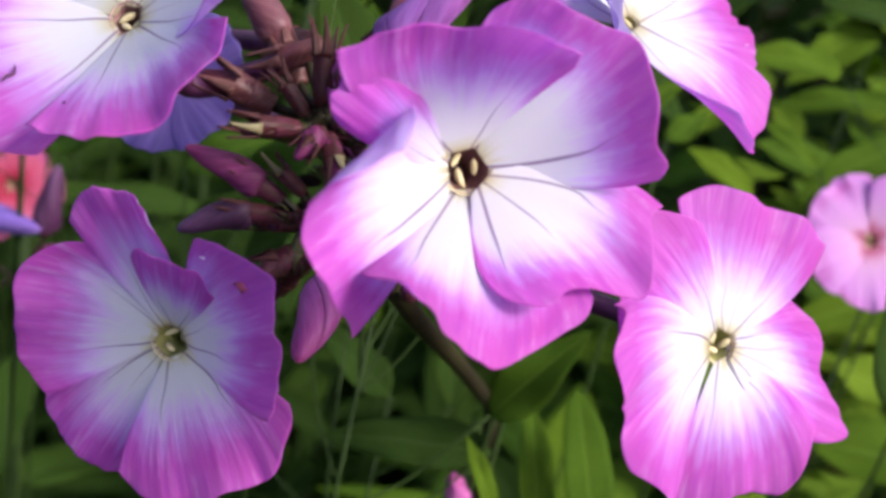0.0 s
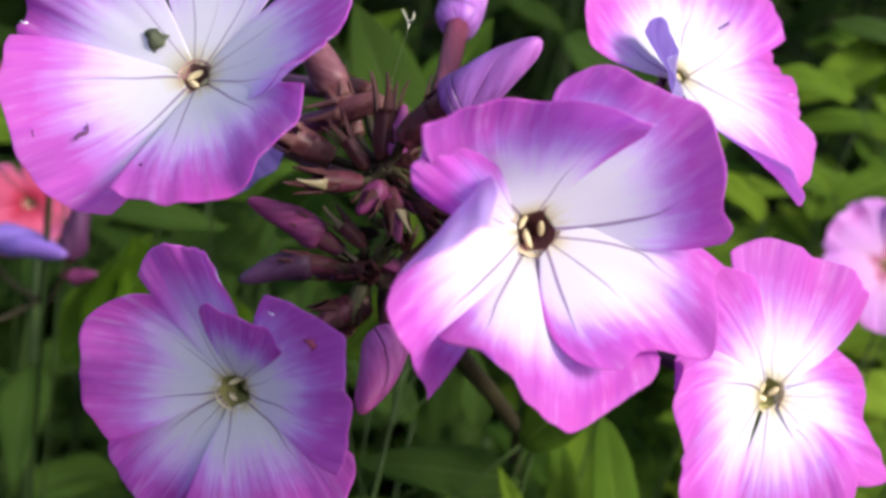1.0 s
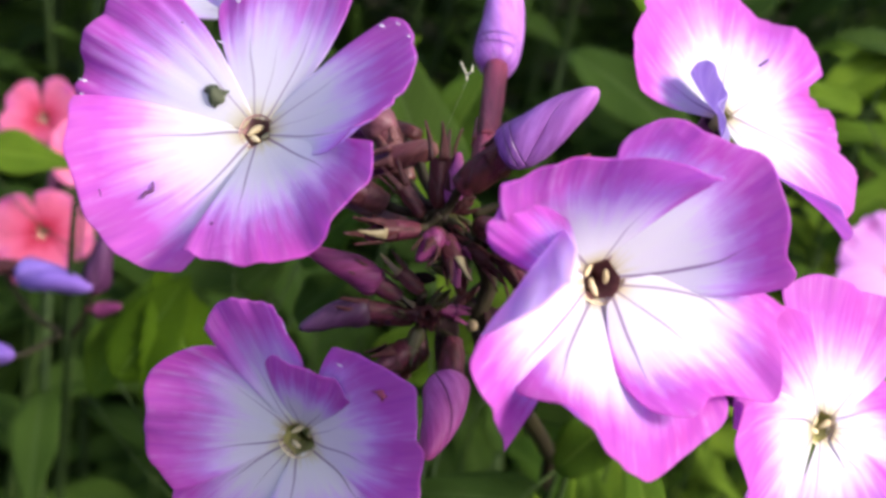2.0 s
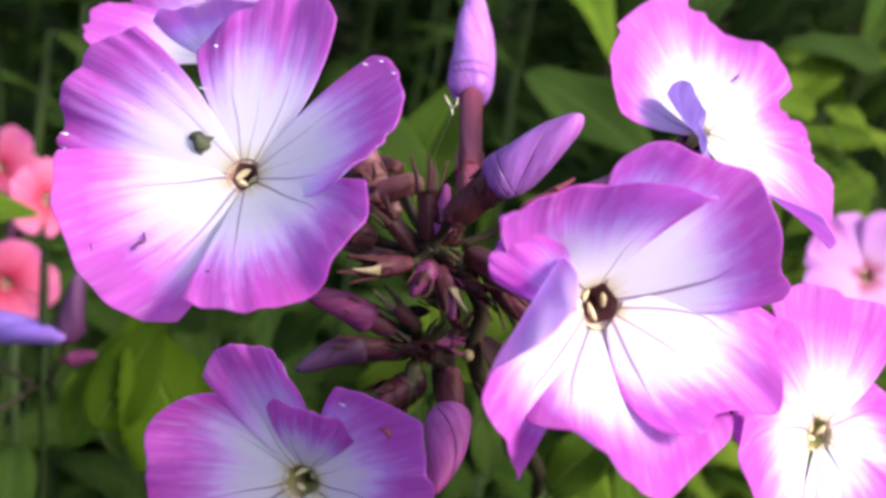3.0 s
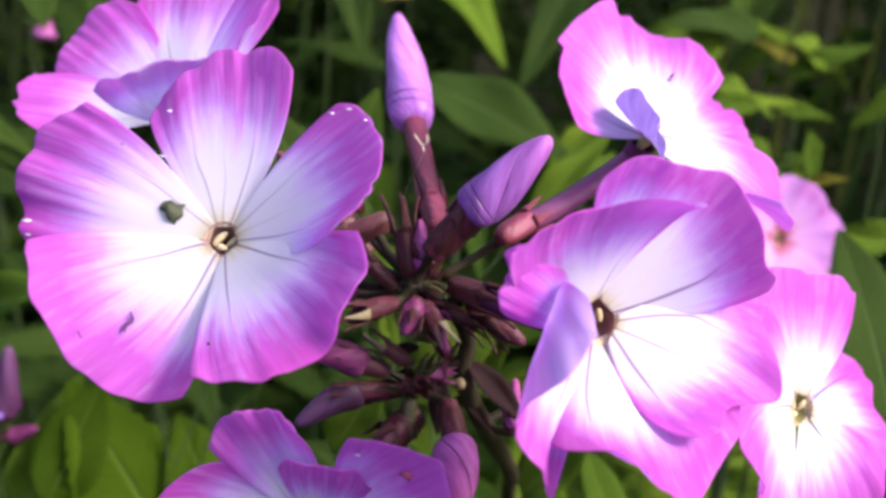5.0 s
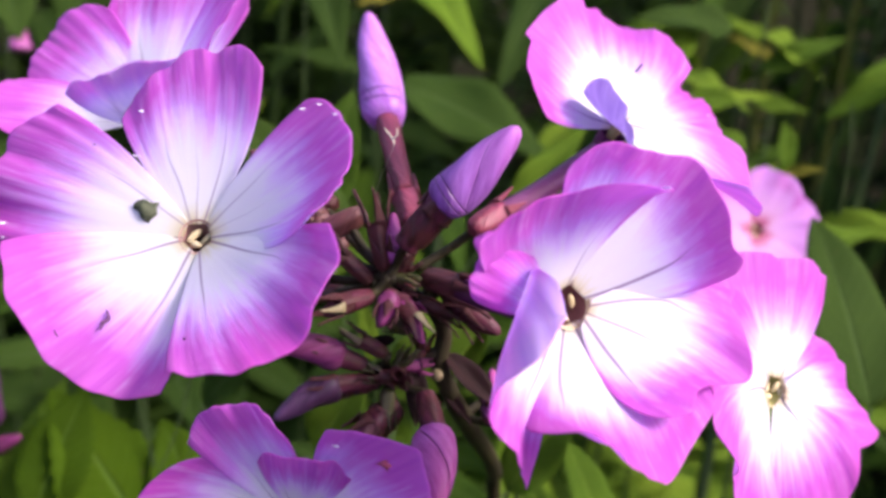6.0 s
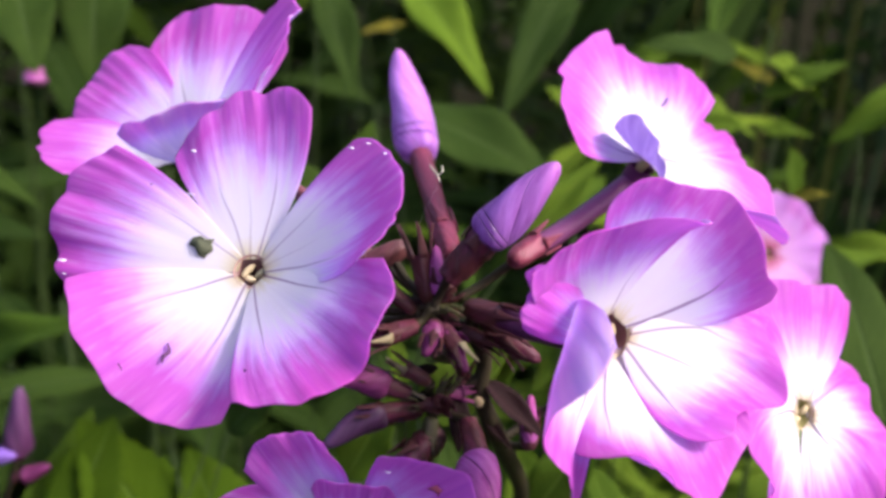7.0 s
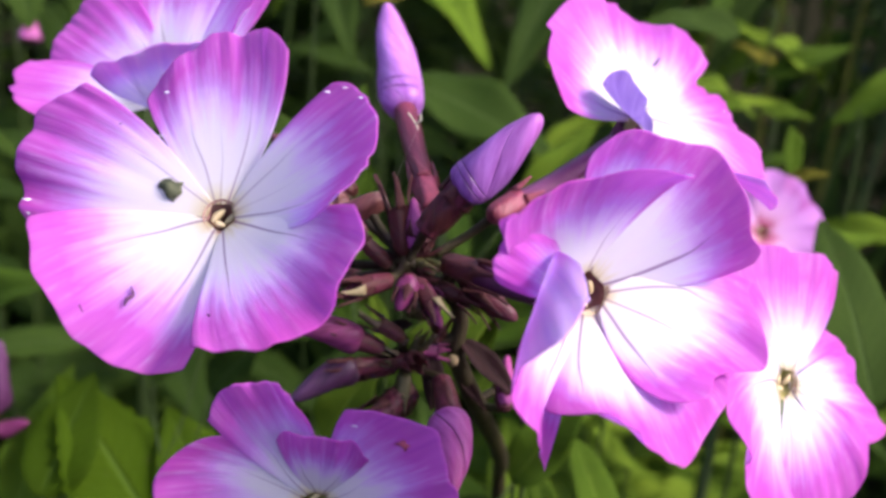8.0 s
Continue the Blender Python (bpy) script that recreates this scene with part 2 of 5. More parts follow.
ANTHER = tissue("anther_skin", (0.36, 0.28, 0.15), (0.56, 0.46, 0.28), 900, rough=0.6)
THROAT = tissue("throat_lining", (0.14, 0.060, 0.062), (0.27, 0.13, 0.115), 500, rough=0.7, spec=0.1)
THROAT_ROSE = tissue("throat_rose", (0.24, 0.12, 0.12), (0.40, 0.24, 0.21), 500, rough=0.7, spec=0.1)
THROAT_RED = tissue("throat_red", (0.22, 0.02, 0.06), (0.40, 0.06, 0.12), 500, rough=0.7, spec=0.1)
THROAT_LIME = tissue("throat_lime", (0.26, 0.25, 0.08), (0.42, 0.38, 0.16), 500, rough=0.7, spec=0.1)
THROAT_RIM = tissue("throat_rim", (0.36, 0.27, 0.17), (0.54, 0.45, 0.30), 500, rough=0.6, glow=0.2)
SPECK = tissue("dark_speck", (0.04, 0.01, 0.04), (0.10, 0.03, 0.09), 900, rough=0.7)
RUST = tissue("rust_stain", (0.20, 0.028, 0.05), (0.32, 0.06, 0.12), 900, rough=0.8)
NICK = tissue("frayed_rim", (0.74, 0.66, 0.78), (0.86, 0.80, 0.88), 900, rough=0.7)
# mottled grey-green of the sheet that replaces a torn petal hole
HOLE_FILL = tissue("hole_fill", (0.020, 0.026, 0.012), (0.105, 0.110, 0.062), 700, rough=0.8)
THREAD = tissue("pale_thread", (0.32, 0.30, 0.22), (0.48, 0.46, 0.34), 900, rough=0.7)


def leaf_material(name, dark, light, glow=0.3):
    n = Nodes(name)
    uv = n.add("UVMap").outputs[0]
    split = n.add("SeparateXYZ")
    n.link(uv, split.inputs[0])
    u, v = split.outputs[0], split.outputs[1]
    info = n.add("ObjectInfo")
    isle = n.add("NewGeometry").outputs["Random Per Island"]
    rnd = n.math("FRACT", n.math("ADD", info.outputs["Random"], isle))
    at = n.add("CombineXYZ")
    n.link(u, at.inputs[0])
    n.link(n.math("MULTIPLY", v, 3.0), at.inputs[1])
    n.link(n.math("MULTIPLY", rnd, 51.0), at.inputs[2])
    blot = n.noise(at.outputs[0], 2.4, 3.0, 0.6)
    grain = n.noise(at.outputs[0], 38.0, 3.0, 0.6)
    t = n.math("ADD", n.math("MULTIPLY", rnd, 0.62), n.math("MULTIPLY", blot, 0.38))
    colour = n.ramp(t, ((0.12, dark), (0.88, light)))
    # side veins run forward from the midrib
    out = n.math("ABSOLUTE", n.math("SUBTRACT", u, 0.5))
    run = n.math("SUBTRACT", n.math("MULTIPLY", v, 13.0), n.math("MULTIPLY", out, 6.0))
    run = n.math("ADD", run, n.math("MULTIPLY", blot, 0.8))
    saw = n.math("ABSOLUTE", n.math("SUBTRACT", n.math("FRACT", run), 0.5))
    vein = n.math("MAXIMUM", n.math("SUBTRACT", 1.0, n.math("MULTIPLY", saw, 14.0)), 0.0)
    rib = n.math("MAXIMUM", n.math("SUBTRACT", 1.0, n.math("MULTIPLY", out, 26.0)), 0.0)
    vein = n.math("MAXIMUM", n.math("MULTIPLY", vein, 0.35), rib)
    pale = tuple(min(1.0, c * 1.35 + 0.02) for c in light)
    colour = n.blend(n.math("MULTIPLY", vein, 0.6), colour, pale)
    brown = n.math("GREATER_THAN", n.noise(at.outputs[0], 7.0, 2.0), 0.73)
    colour = n.blend(n.math("MULTIPLY", brown, 0.55), colour, (0.06, 0.05, 0.02))
    height = n.math("SUBTRACT", n.math("MULTIPLY", grain, 0.4), vein)
    return n.finish(colour, 0.6, glow, height, 0.5, 0.0014, 0.04)


LEAF = leaf_material("leaf_green", (0.026, 0.056, 0.007), (0.084, 0.145, 0.010))
LEAF_BRIGHT = leaf_material("leaf_bright", (0.046, 0.092, 0.008), (0.104, 0.165, 0.011), 0.4)
# dark leaf green, also used far back in place of shade
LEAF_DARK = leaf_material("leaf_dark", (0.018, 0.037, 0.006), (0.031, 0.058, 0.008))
LEAF_LIME = leaf_material("leaf_lime", (0.062, 0.125, 0.012), (0.165, 0.245, 0.020), 0.45)
LEAF_OLIVE = leaf_material("leaf_olive", (0.030, 0.060, 0.002), (0.044, 0.084, 0.002))
LEAF_YELLOW = leaf_material("leaf_yellow", (0.17, 0.17, 0.02), (0.28, 0.24, 0.03), 0.4)


def soil_material():
    n = Nodes("soil")
    at = n.add("TexCoord").outputs["Object"]
    big = n.noise(at, 3.0, 4.0, 0.6)
    small = n.noise(at, 70.0, 4.0, 0.7)
    t = n.math("ADD", n.math("MULTIPLY", big, 0.5), n.math("MULTIPLY", small, 0.5))
    # almost black, so that bare ground passes for deep shade
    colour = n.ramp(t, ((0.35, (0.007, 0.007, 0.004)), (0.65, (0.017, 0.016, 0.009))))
    return n.finish(colour, 0.95, 0, small, 0.8, 0.01, 0.0)


SOIL = soil_material()


# ---- helpers for meshes ----
def mesh_object(name, verts, faces, mats, parent=None, label="", uvs=None, face_mats=None, smooth=True, mesh=None):
    if mesh is None:
        mesh = bpy.data.meshes.new(name)
        mesh.from_pydata([tuple(v) for v in verts], [], faces)
        for m in mats:
            mesh.materials.append(m)
        if uvs is not None:
            layer = mesh.uv_layers.new(name="UVMap")
            flat = np.zeros((len(mesh.loops), 2), dtype=np.float32)
            index = np.zeros(len(mesh.loops), dtype=np.int32)
            mesh.loops.foreach_get("vertex_index", index)
            flat[:] = np.asarray(uvs, dtype=np.float32)[index]
            layer.data.foreach_set("uv", flat.ravel())
        if face_mats is not None:
            mesh.polygons.foreach_set("material_index", np.asarray(face_mats, dtype=np.int32))
        if smooth:
            mesh.polygons.foreach_set("use_smooth", np.ones(len(mesh.polygons), dtype=bool))
        mesh.update()
    ob = new(name, mesh)
    if parent is not None:
        ob.parent = parent
    if label:
        tagged(ob, label)
    return ob


def empty(name, at, label, category, group=""):
    ob = new(name)
    ob.empty_display_size = 0.005
    ob.location = at
    return tagged(ob, label, category, group)


def basis(axis):
    """A frame whose z is the axis and whose x lies level."""
    n = Vector(axis).normalized()
    x = Vector((0, 0, 1)).cross(n)
    x = x.normalized() if x.length > 1e-4 else Vector((1, 0, 0))
    y = n.cross(x)
    return Matrix((x, y, n)).transposed()


def sheet(grid, thick):
    """A closed thin shell from a grid: face, back and rim. Returns vertices, faces, uvs and material slots."""
    nv, nu = grid.shape[:2]
    du = np.gradient(grid, axis=1)
    dv = np.gradient(grid, axis=0)
    normal = np.cross(du, dv)
    normal /= np.maximum(np.linalg.norm(normal, axis=2, keepdims=True), 1e-12)
    u, v = np.meshgrid(np.linspace(0, 1, nu), np.linspace(0, 1, nv))
    taper = np.minimum(1, np.minimum(np.minimum(u, 1 - u) * 12, (1 - v) * 12) + 0.55)[..., None]
    top, low = grid + normal * thick / 2 * taper, grid - normal * thick / 2 * taper
    verts = np.vstack([top.reshape(-1, 3), low.reshape(-1, 3)])
    uv = np.stack([u, v], -1).reshape(-1, 2)
    n = nu * nv
    faces, slots = [], []
    for j in range(nv - 1):
        for i in range(nu - 1):
            a = j * nu + i
            faces.append((a, a + 1, a + nu + 1, a + nu))
            slots.append(0)
            faces.append((n + a, n + a + nu, n + a + nu + 1, n + a + 1))
            slots.append(1)
    ring = [i for i in range(nu)] + [j * nu + nu - 1 for j in range(1, nv)] + [(nv - 1) * nu + i for i in range(nu - 2, -1, -1)] + [j * nu for j in range(nv - 2, 0, -1)]
    for a, b in zip(ring, ring[1:] + ring[:1]):
        faces.append((b, a, n + a, n + b))
        slots.append(0)
    return verts, faces, np.vstack([uv, uv]), slots


def curve_points(points, steps):
    """A smooth line through a few points."""
    p = [Vector(q) for q in points]
    p = [p[0] * 2 - p[1]] + p + [p[-1] * 2 - p[-2]]
    out = []
    for k in range(1, len(p) - 2):
        for s in range(steps):
            t = s / steps
            a, b, c, d = p[k - 1:k + 3]
            out.append(0.5 * (2 * b + (c - a) * t + (2 * a - 5 * b + 4 * c - d) * t * t + (3 * b - a - 3 * c + d) * t ** 3))
    out.append(p[-2])
    return out


def swept(points, radii, sides=12, ribs=0.0, rib_count=5, spin=0.0, close=True):
    """A round rod of changing radius along a line. ribs: raised seams; spin: their turns along the way."""
    line = [Vector(p) for p in points]
    n = len(line)
    tangent = (line[1] - line[0]).normalized()
    x = tangent.orthogonal().normalized()
    verts, faces, uvs = [], [], []
    for k in range(n):
        t = (line[min(k + 1, n - 1)] - line[max(k - 1, 0)]).normalized()
        x = (x - t * x.dot(t)).normalized()
        y = t.cross(x)
        for s in range(sides):
            a = 2 * math.pi * s / sides
            r = radii[k] * (1 + ribs * (abs(((rib_count * (a / (2 * math.pi) + spin * k / (n - 1))) % 1) - 0.5) * 2 - 0.5))
            verts.append(line[k] + (x * math.cos(a) + y * math.sin(a)) * r)
            uvs.append((s / sides, k / (n - 1)))
    for k in range(n - 1):
        for s in range(sides):
            a, b = k * sides + s, k * sides + (s + 1) % sides
            faces.append((a, b, b + sides, a + sides))
    if close:
        faces.append(tuple(range(sides - 1, -1, -1)))
        faces.append(tuple(range((n - 1) * sides, n * sides)))
    return verts, faces, uvs


def rod(name, points, radii, material, parent=None, label="", sides=10, steps=6, **extra):
    line = curve_points(points, steps)
    at = np.linspace(0, 1, len(line))
    r = np.interp(at, np.linspace(0, 1, len(radii)), radii)
    verts, faces, uvs = swept(line, r, sides, **extra)
    if parent is not None:
        verts = [v - parent.location for v in verts]
    return mesh_object(name, verts, faces, [material], parent, label, uvs)


def ellipsoid(name, centre, axis, length, radius, material, parent, label="", bend=0.0):
    frame3 = basis(axis)
    pts, rad = [], []
    for k in range(9):
        t = -math.cos(math.pi * k / 8)
        pts.append(Vector(centre) + frame3 @ Vector((bend * t * t * length, 0, t * length / 2)))
        rad.append(max(radius * math.sqrt(max(0.0, 1 - t * t)), radius * 0.12))
    verts, faces, uvs = swept(pts, rad, 8)
    return mesh_object(name, [v - parent.location for v in verts], faces, [material], parent, label, uvs)


def petal_grid(p, nu, nv, wave=0.0, phase=0.0, shape=(0, 0, 0, 0, 0, 0), bore=1.0):
    """One petal as a grid in its flower's frame: x and y across the face, z out of it. shape: how far the rim reaches out and
    how far the blade swells, each as three waves across the petal."""
    e1, e2, e3, w1, w2, w3 = shape
    turn, length, width, lift, bend, sweep, twist, curl_l, curl_r, cut_l, cut_r = p
    us = np.linspace(-1, 1, nu)
    vs = np.linspace(0, 1, nv)
    lift, bend, sweep, twist = (np.radians(a) for a in (lift, bend, sweep, twist))
    fine = np.linspace(0, 1, 41)
    slope = lift + bend * fine ** 1.5
    yaw = np.radians(turn) + sweep * fine
    step = np.stack([np.cos(slope) * np.cos(yaw), np.cos(slope) * np.sin(yaw), np.sin(slope)], 1) / 40
    line = np.vstack([np.zeros(3), np.cumsum((step[1:] + step[:-1]) / 2, 0)])
    u, v = np.meshgrid(us, vs)
    cut = np.where(u < 0, cut_l, cut_r)
    reach = v * (1 - cut * np.abs(u) ** 2.6)
    lobes = np.sin(np.pi * u), np.cos(2 * np.pi * u) - 1, np.sin(2 * np.pi * u)
    reach = np.clip(reach * (1 + (e1 * lobes[0] + e2 * lobes[1] + e3 * lobes[2]) * v ** 2), 0, 1.25)
    at = np.stack([np.interp(reach, fine, line[:, k]) for k in range(3)], -1) + np.maximum(reach - 1, 0)[..., None] * step[-1] * 40
    at = at * length
    sl, yw = lift + bend * reach ** 1.5, np.radians(turn) + sweep * reach
    ahead = np.stack([np.cos(sl) * np.cos(yw), np.cos(sl) * np.sin(yw), np.sin(sl)], -1)
    side = np.stack([np.sin(yw), -np.cos(yw), np.zeros_like(yw)], -1)
    up = np.cross(side, ahead)
    half = width * (0.13 + 0.87 * np.sin(np.clip(reach, 0, 1) ** 0.85 * np.pi / 2) ** 1.15)
    c = np.radians(np.where(u < 0, curl_l, curl_r)) * np.abs(u) * np.clip(reach * 1.3, 0, 1)
    c = np.where(np.abs(c) < 1e-4, 1e-4, c)
    across = np.sign(u) * np.abs(u) * np.sin(c) / c
    rise = np.abs(u) * (1 - np.cos(c)) / c
    tw = twist * reach
    a = across * np.cos(tw) - rise * np.sin(tw)
    b = across * np.sin(tw) + rise * np.cos(tw)
    b = b + wave * (np.sin(u * 4.2 + phase) * 0.6 + np.sin(u * 9.1 + 2.3 * phase) * 0.4) * reach ** 3
    b = b + (w1 * lobes[0] + w2 * lobes[1] + w3 * lobes[2]) * reach ** 2
    throat = np.stack([np.cos(yw), np.sin(yw), np.zeros_like(yw)], -1) * (0.0013 * (1 + (bore - 1) * (1 - np.clip(reach, 0, 1)) ** 4))[..., None]
    return at + throat + half[..., None] * (a[..., None] * side + b[..., None] * up)


def ruffle(grid, length, seed):
    """Soft pleats that deepen towards the rim, and a rim that is not quite even."""
    rng = random.Random(seed)
    nv, nu = grid.shape[:2]
    u, v = np.meshgrid(np.linspace(-1, 1, nu), np.linspace(0, 1, nv))
    dv = np.gradient(grid, axis=0)
    normal = np.cross(np.gradient(grid, axis=1), dv)
    normal /= np.maximum(np.linalg.norm(normal, axis=2, keepdims=True), 1e-12)
    dv /= np.maximum(np.linalg.norm(dv, axis=2, keepdims=True), 1e-12)
    pleat, edge = 0 * u, 0 * u
    for k in range(7):
        f, ph = rng.uniform(6, 21), rng.uniform(0, 6.28)
        pleat = pleat + np.sin(f * u + ph + rng.uniform(-2, 2) * v) / f * 6
        f, ph = rng.uniform(4, 19), rng.uniform(0, 6.28)
        edge = edge + np.sin(f * u + ph) / f * 5
    crimp = 0 * u
    for k in range(5):
        f, ph = rng.uniform(20, 34), rng.uniform(0, 6.28)
        crimp = crimp + np.sin(f * u + ph + rng.uniform(-3, 3) * v) * (0.4 + 0.6 * np.sin(3 * u + ph))
    return grid + normal * (pleat * 0.0048 * length * v ** 2 + crimp * 0.0038 * length * v ** 4)[..., None] + dv * (edge * 0.013 * length * v ** 5)[..., None]


def petal(parent, turn_frame, row, mats, wave, phase, nu=33, nv=33, lift=0.0, label="", shape=(0, 0, 0, 0, 0, 0), bore=1.0, eye=1.0):
    """One petal of a flower. eye: above 1 its white eye reaches further out. bore: how much wider than usual the throat gapes."""
    grid = petal_grid(row, nu, nv, wave, phase, shape, bore)
    grid = grid + np.array([0, 0, lift])
    grid = ruffle(grid, row[1], int(phase * 1000))
    m = np.array(turn_frame)
    grid = grid @ m.T
    verts, faces, uvs, slots = sheet(grid, 0.00012)
    far_out = np.clip((uvs[:, 1] - 0.08) / 0.3, 0, 1)
    uvs[:, 1] += far_out * (uvs[:, 1] ** eye - uvs[:, 1])
    return mesh_object("petal", verts, faces, mats, parent, label, uvs, slots)


def calyx(parent, base, ahead, length, radius, material, spread=0.25, seed=0, count=5, pale=(), nest=True):
    """A ribbed cup round the foot of a tube or bud that ends in narrow pointed teeth."""
    rng = random.Random(seed)
    frame3 = basis(ahead)
    base = Vector(base) - parent.location
    cup = length * 0.52
    line = [base + frame3 @ Vector((0, 0, cup * t)) for t in (0, 0.08, 0.25, 0.5, 0.75, 1)]
    verts, faces, uvs = swept(line, [radius * k for k in (0.45, 0.74, 0.94, 1.02, 1.02, 1.05)], 20, 0.16, 5, 0.0, False)
    faces.append(tuple(range(19, -1, -1)))
    cup_ob = mesh_object("calyx_cup", verts, faces, [material], parent, "", uvs)
    for k in range(count):
        a = 2 * math.pi * (k + 0.2 * rng.random()) / count
        out = Vector((math.cos(a), math.sin(a), 0))
        side = Vector((-math.sin(a), math.cos(a), 0))
        long = length * rng.uniform(0.30, 0.46)
        sway = rng.uniform(-0.15, 0.15)
        grid = np.zeros((8, 5, 3))
        for j in range(8):
            t = j / 7
            r = radius * 1.08 + spread * long * t ** 2 * rng.uniform(0.95, 1.05)
            half = radius * 0.56 * (1 - t ** 0.8) + 0.00004
            for i in range(5):
                s = (i - 2) / 2
                p = out * (r + radius * 0.12 * (1 - s * s)) + side * (half * s + sway * long * t * t) + Vector((0, 0, cup * 0.94 + long * t))
                grid[j, i] = base + frame3 @ p
        verts, faces, uvs, slots = sheet(grid, 0.00018)
        mesh_object("calyx_tooth", verts, faces, [SEPAL_PALE if k in pale else material] * 2, parent, "pale sepal edge" if k in pale else "", uvs, slots).parent = cup_ob if nest else parent


PETALS_OF = {}


def flower(name, label, group, centre, axis, rows, mats, foot, knee=0.014, wave=0.08, seed=0, lifts=None, throat=True, calyx_mat=None, tube_mat=None, far=False, fine=59, lining=None, shapes=None, bore=1.0, eyes=None, stamens=3, under=()):
    """A phlox flower: petals round a throat, stamens in it, a slim tube that runs back to its calyx at foot. under:
    petals that curl over and show only the shaded lavender.
    """
    rng = random.Random(seed)
    thing = empty(name, centre, label, "flower", group)
    turn_frame = basis(axis)
    n = Vector(axis).normalized()
    PETALS_OF[thing.name] = []
    for k, row in enumerate(rows):
        made = petal(thing, turn_frame, row, [SHADED_LAVENDER, SHADED_LAVENDER] if k in under else mats, wave, rng.uniform(0, 6.28), 17 if far else fine, 17 if far else fine,
              (lifts or {}).get(k, 0.0) * 0.001, shape=(shapes or {}).get(k, (0, 0, 0, 0, 0, 0)), bore=bore, eye=(eyes or {}).get(k, 1.0))
        PETALS_OF[thing.name].append(made)
    if foot is None:
        return thing
    c, foot = Vector(centre), Vector(foot)
    back = c - n * knee
    ahead = (back - foot).normalized()
    line = [c + n * 0.0002, c - n * 0.0012, c - n * 0.004, back, back.lerp(foot, 0.55) - n * 0.001, foot]
    rod("tube", line[1:], [0.00150, 0.00125, 0.00115, 0.0011, 0.001], tube_mat or TUBE, thing, "slender purple flower tube", 14, 7, close=False)
    if throat:
        # the dark lining and the greenish rim of the throat
        verts, faces, uvs = swept([c - n * 0.0030, c - n * 0.0020, c - n * 0.0010, c - n * 0.0001], [r * bore for r in (0.0007, 0.0010, 0.0014, 0.00155)], 20, close=False)
        faces.append(tuple(range(20)))
        faces = [tuple(reversed(f)) for f in faces]
        inner = mesh_object("throat", [v - thing.location for v in verts], faces, [lining or THROAT], thing, "dim flower throat", uvs)
        verts, faces, uvs = swept([c - n * 0.0001, c + n * 0.00008, c + n * 0.0002], [r * bore for r in (0.00155, 0.00165, 0.0018)], 24, close=False)
        mesh_object("throat_ring", [v - thing.location for v in verts], faces, [THROAT_RIM if lining is not THROAT_ROSE else THROAT_ROSE], thing, "dull throat rim", uvs).parent = inner
        for k in range(stamens):
            a = rng.uniform(0, 0.7) + k * 2.09
            r = 0.00105 * bore * rng.uniform(0.6, 1.0)
            p = c + turn_frame @ Vector((math.cos(a) * r, math.sin(a) * r, -0.0003 - 0.0007 * rng.random()))
            lie = a + rng.uniform(0.4, 1.9)
            tip = turn_frame @ Vector((math.cos(lie), math.sin(lie), rng.uniform(0.1, 0.5)))
            ellipsoid("anther", p, tip, rng.uniform(0.0012, 0.0017), rng.uniform(0.00026, 0.00036), ANTHER, thing, "cream anther", 0.1).parent = inner
    calyx(thing, foot - ahead * 0.002, ahead, 0.0085, 0.00115, calyx_mat or CALYX, 0.05, seed)
    return thing


def bud(name, label, group, points, fat, length_share, skin, foot=0.006, tube=None, radius=0.0011, seed=0, calyx_mat=None, twist=0.5, spread=0.06, category="flower bud", pale=()):
    """A closed bud: points run from its foot to its tip; the last share of that line is the swollen twisted bud, the rest a tube in a calyx."""
    thing = empty(name, points[0], label, category, group)
    line = curve_points(points, 14)
    n = len(line)
    cut = int(n * (1 - length_share))
    top = line[max(cut - 1, 0):]
    m = len(top)
    rad = [fat * float(np.interp(k / (m - 1), (0, 0.03, 0.09, 0.18, 0.32, 0.52, 0.72, 0.87, 0.96, 1), (0.55, 0.80, 0.95, 1.0, 0.98, 0.86, 0.67, 0.48, 0.30, 0.10))) for k in range(m)]
    verts, faces, uvs = swept(top, rad, 36, 0.13, 3, twist)
    mesh_object("bud_head", [v - thing.location for v in verts], faces, [skin], thing, "", uvs)
    if cut > 2:
        low = line[:cut + 1]
        verts, faces, uvs = swept(low, list(np.linspace(radius * 0.85, radius * 1.15, len(low))), 12)
        mesh_object("tube", [v - thing.location for v in verts], faces, [tube or TUBE_PINK], thing, "", uvs)
    ahead = (line[3] - line[0]).normalized()
    calyx(thing, line[0], ahead, foot, radius * 1.02, calyx_mat or CALYX, spread, seed, 5, pale)
    return thing


# ---- leaves ----
def leaf_mesh(name, material, width, droop, fold, ripple, seed, nu=7, nv=15, teeth=0.0, blunt=0.85):
    """A lance-shaped leaf of unit length along x, its face up."""
    rng = random.Random(seed)
    ph = rng.uniform(0, 6.28)
    grid = np.zeros((nv, nu, 3))
    for j in range(nv):
        t = j / (nv - 1)
        half = width * (math.sin(math.pi * t ** 0.8) ** blunt * (1 - 0.25 * t) + 0.03 * (1 - t))
        half *= 1 + teeth * (0.5 if j % 2 else -0.5)
        for i in range(nu):
            s = (i - (nu - 1) / 2) / ((nu - 1) / 2)
            z = -droop * t * t + fold * abs(s) * half + ripple * math.sin(9 * t + ph + 1.5 * s) * abs(s) * half
            grid[j, i] = (t * (1 - 0.15 * droop), s * half, z)
    verts, faces, uvs, slots = sheet(grid, 0.006)
    mesh = bpy.data.meshes.new(name)
    ob = mesh_object(name, verts, faces, [material, material], None, "", uvs, slots)
    made = ob.data
    bpy.data.objects.remove(ob)
    bpy.data.meshes.remove(mesh)
    return made


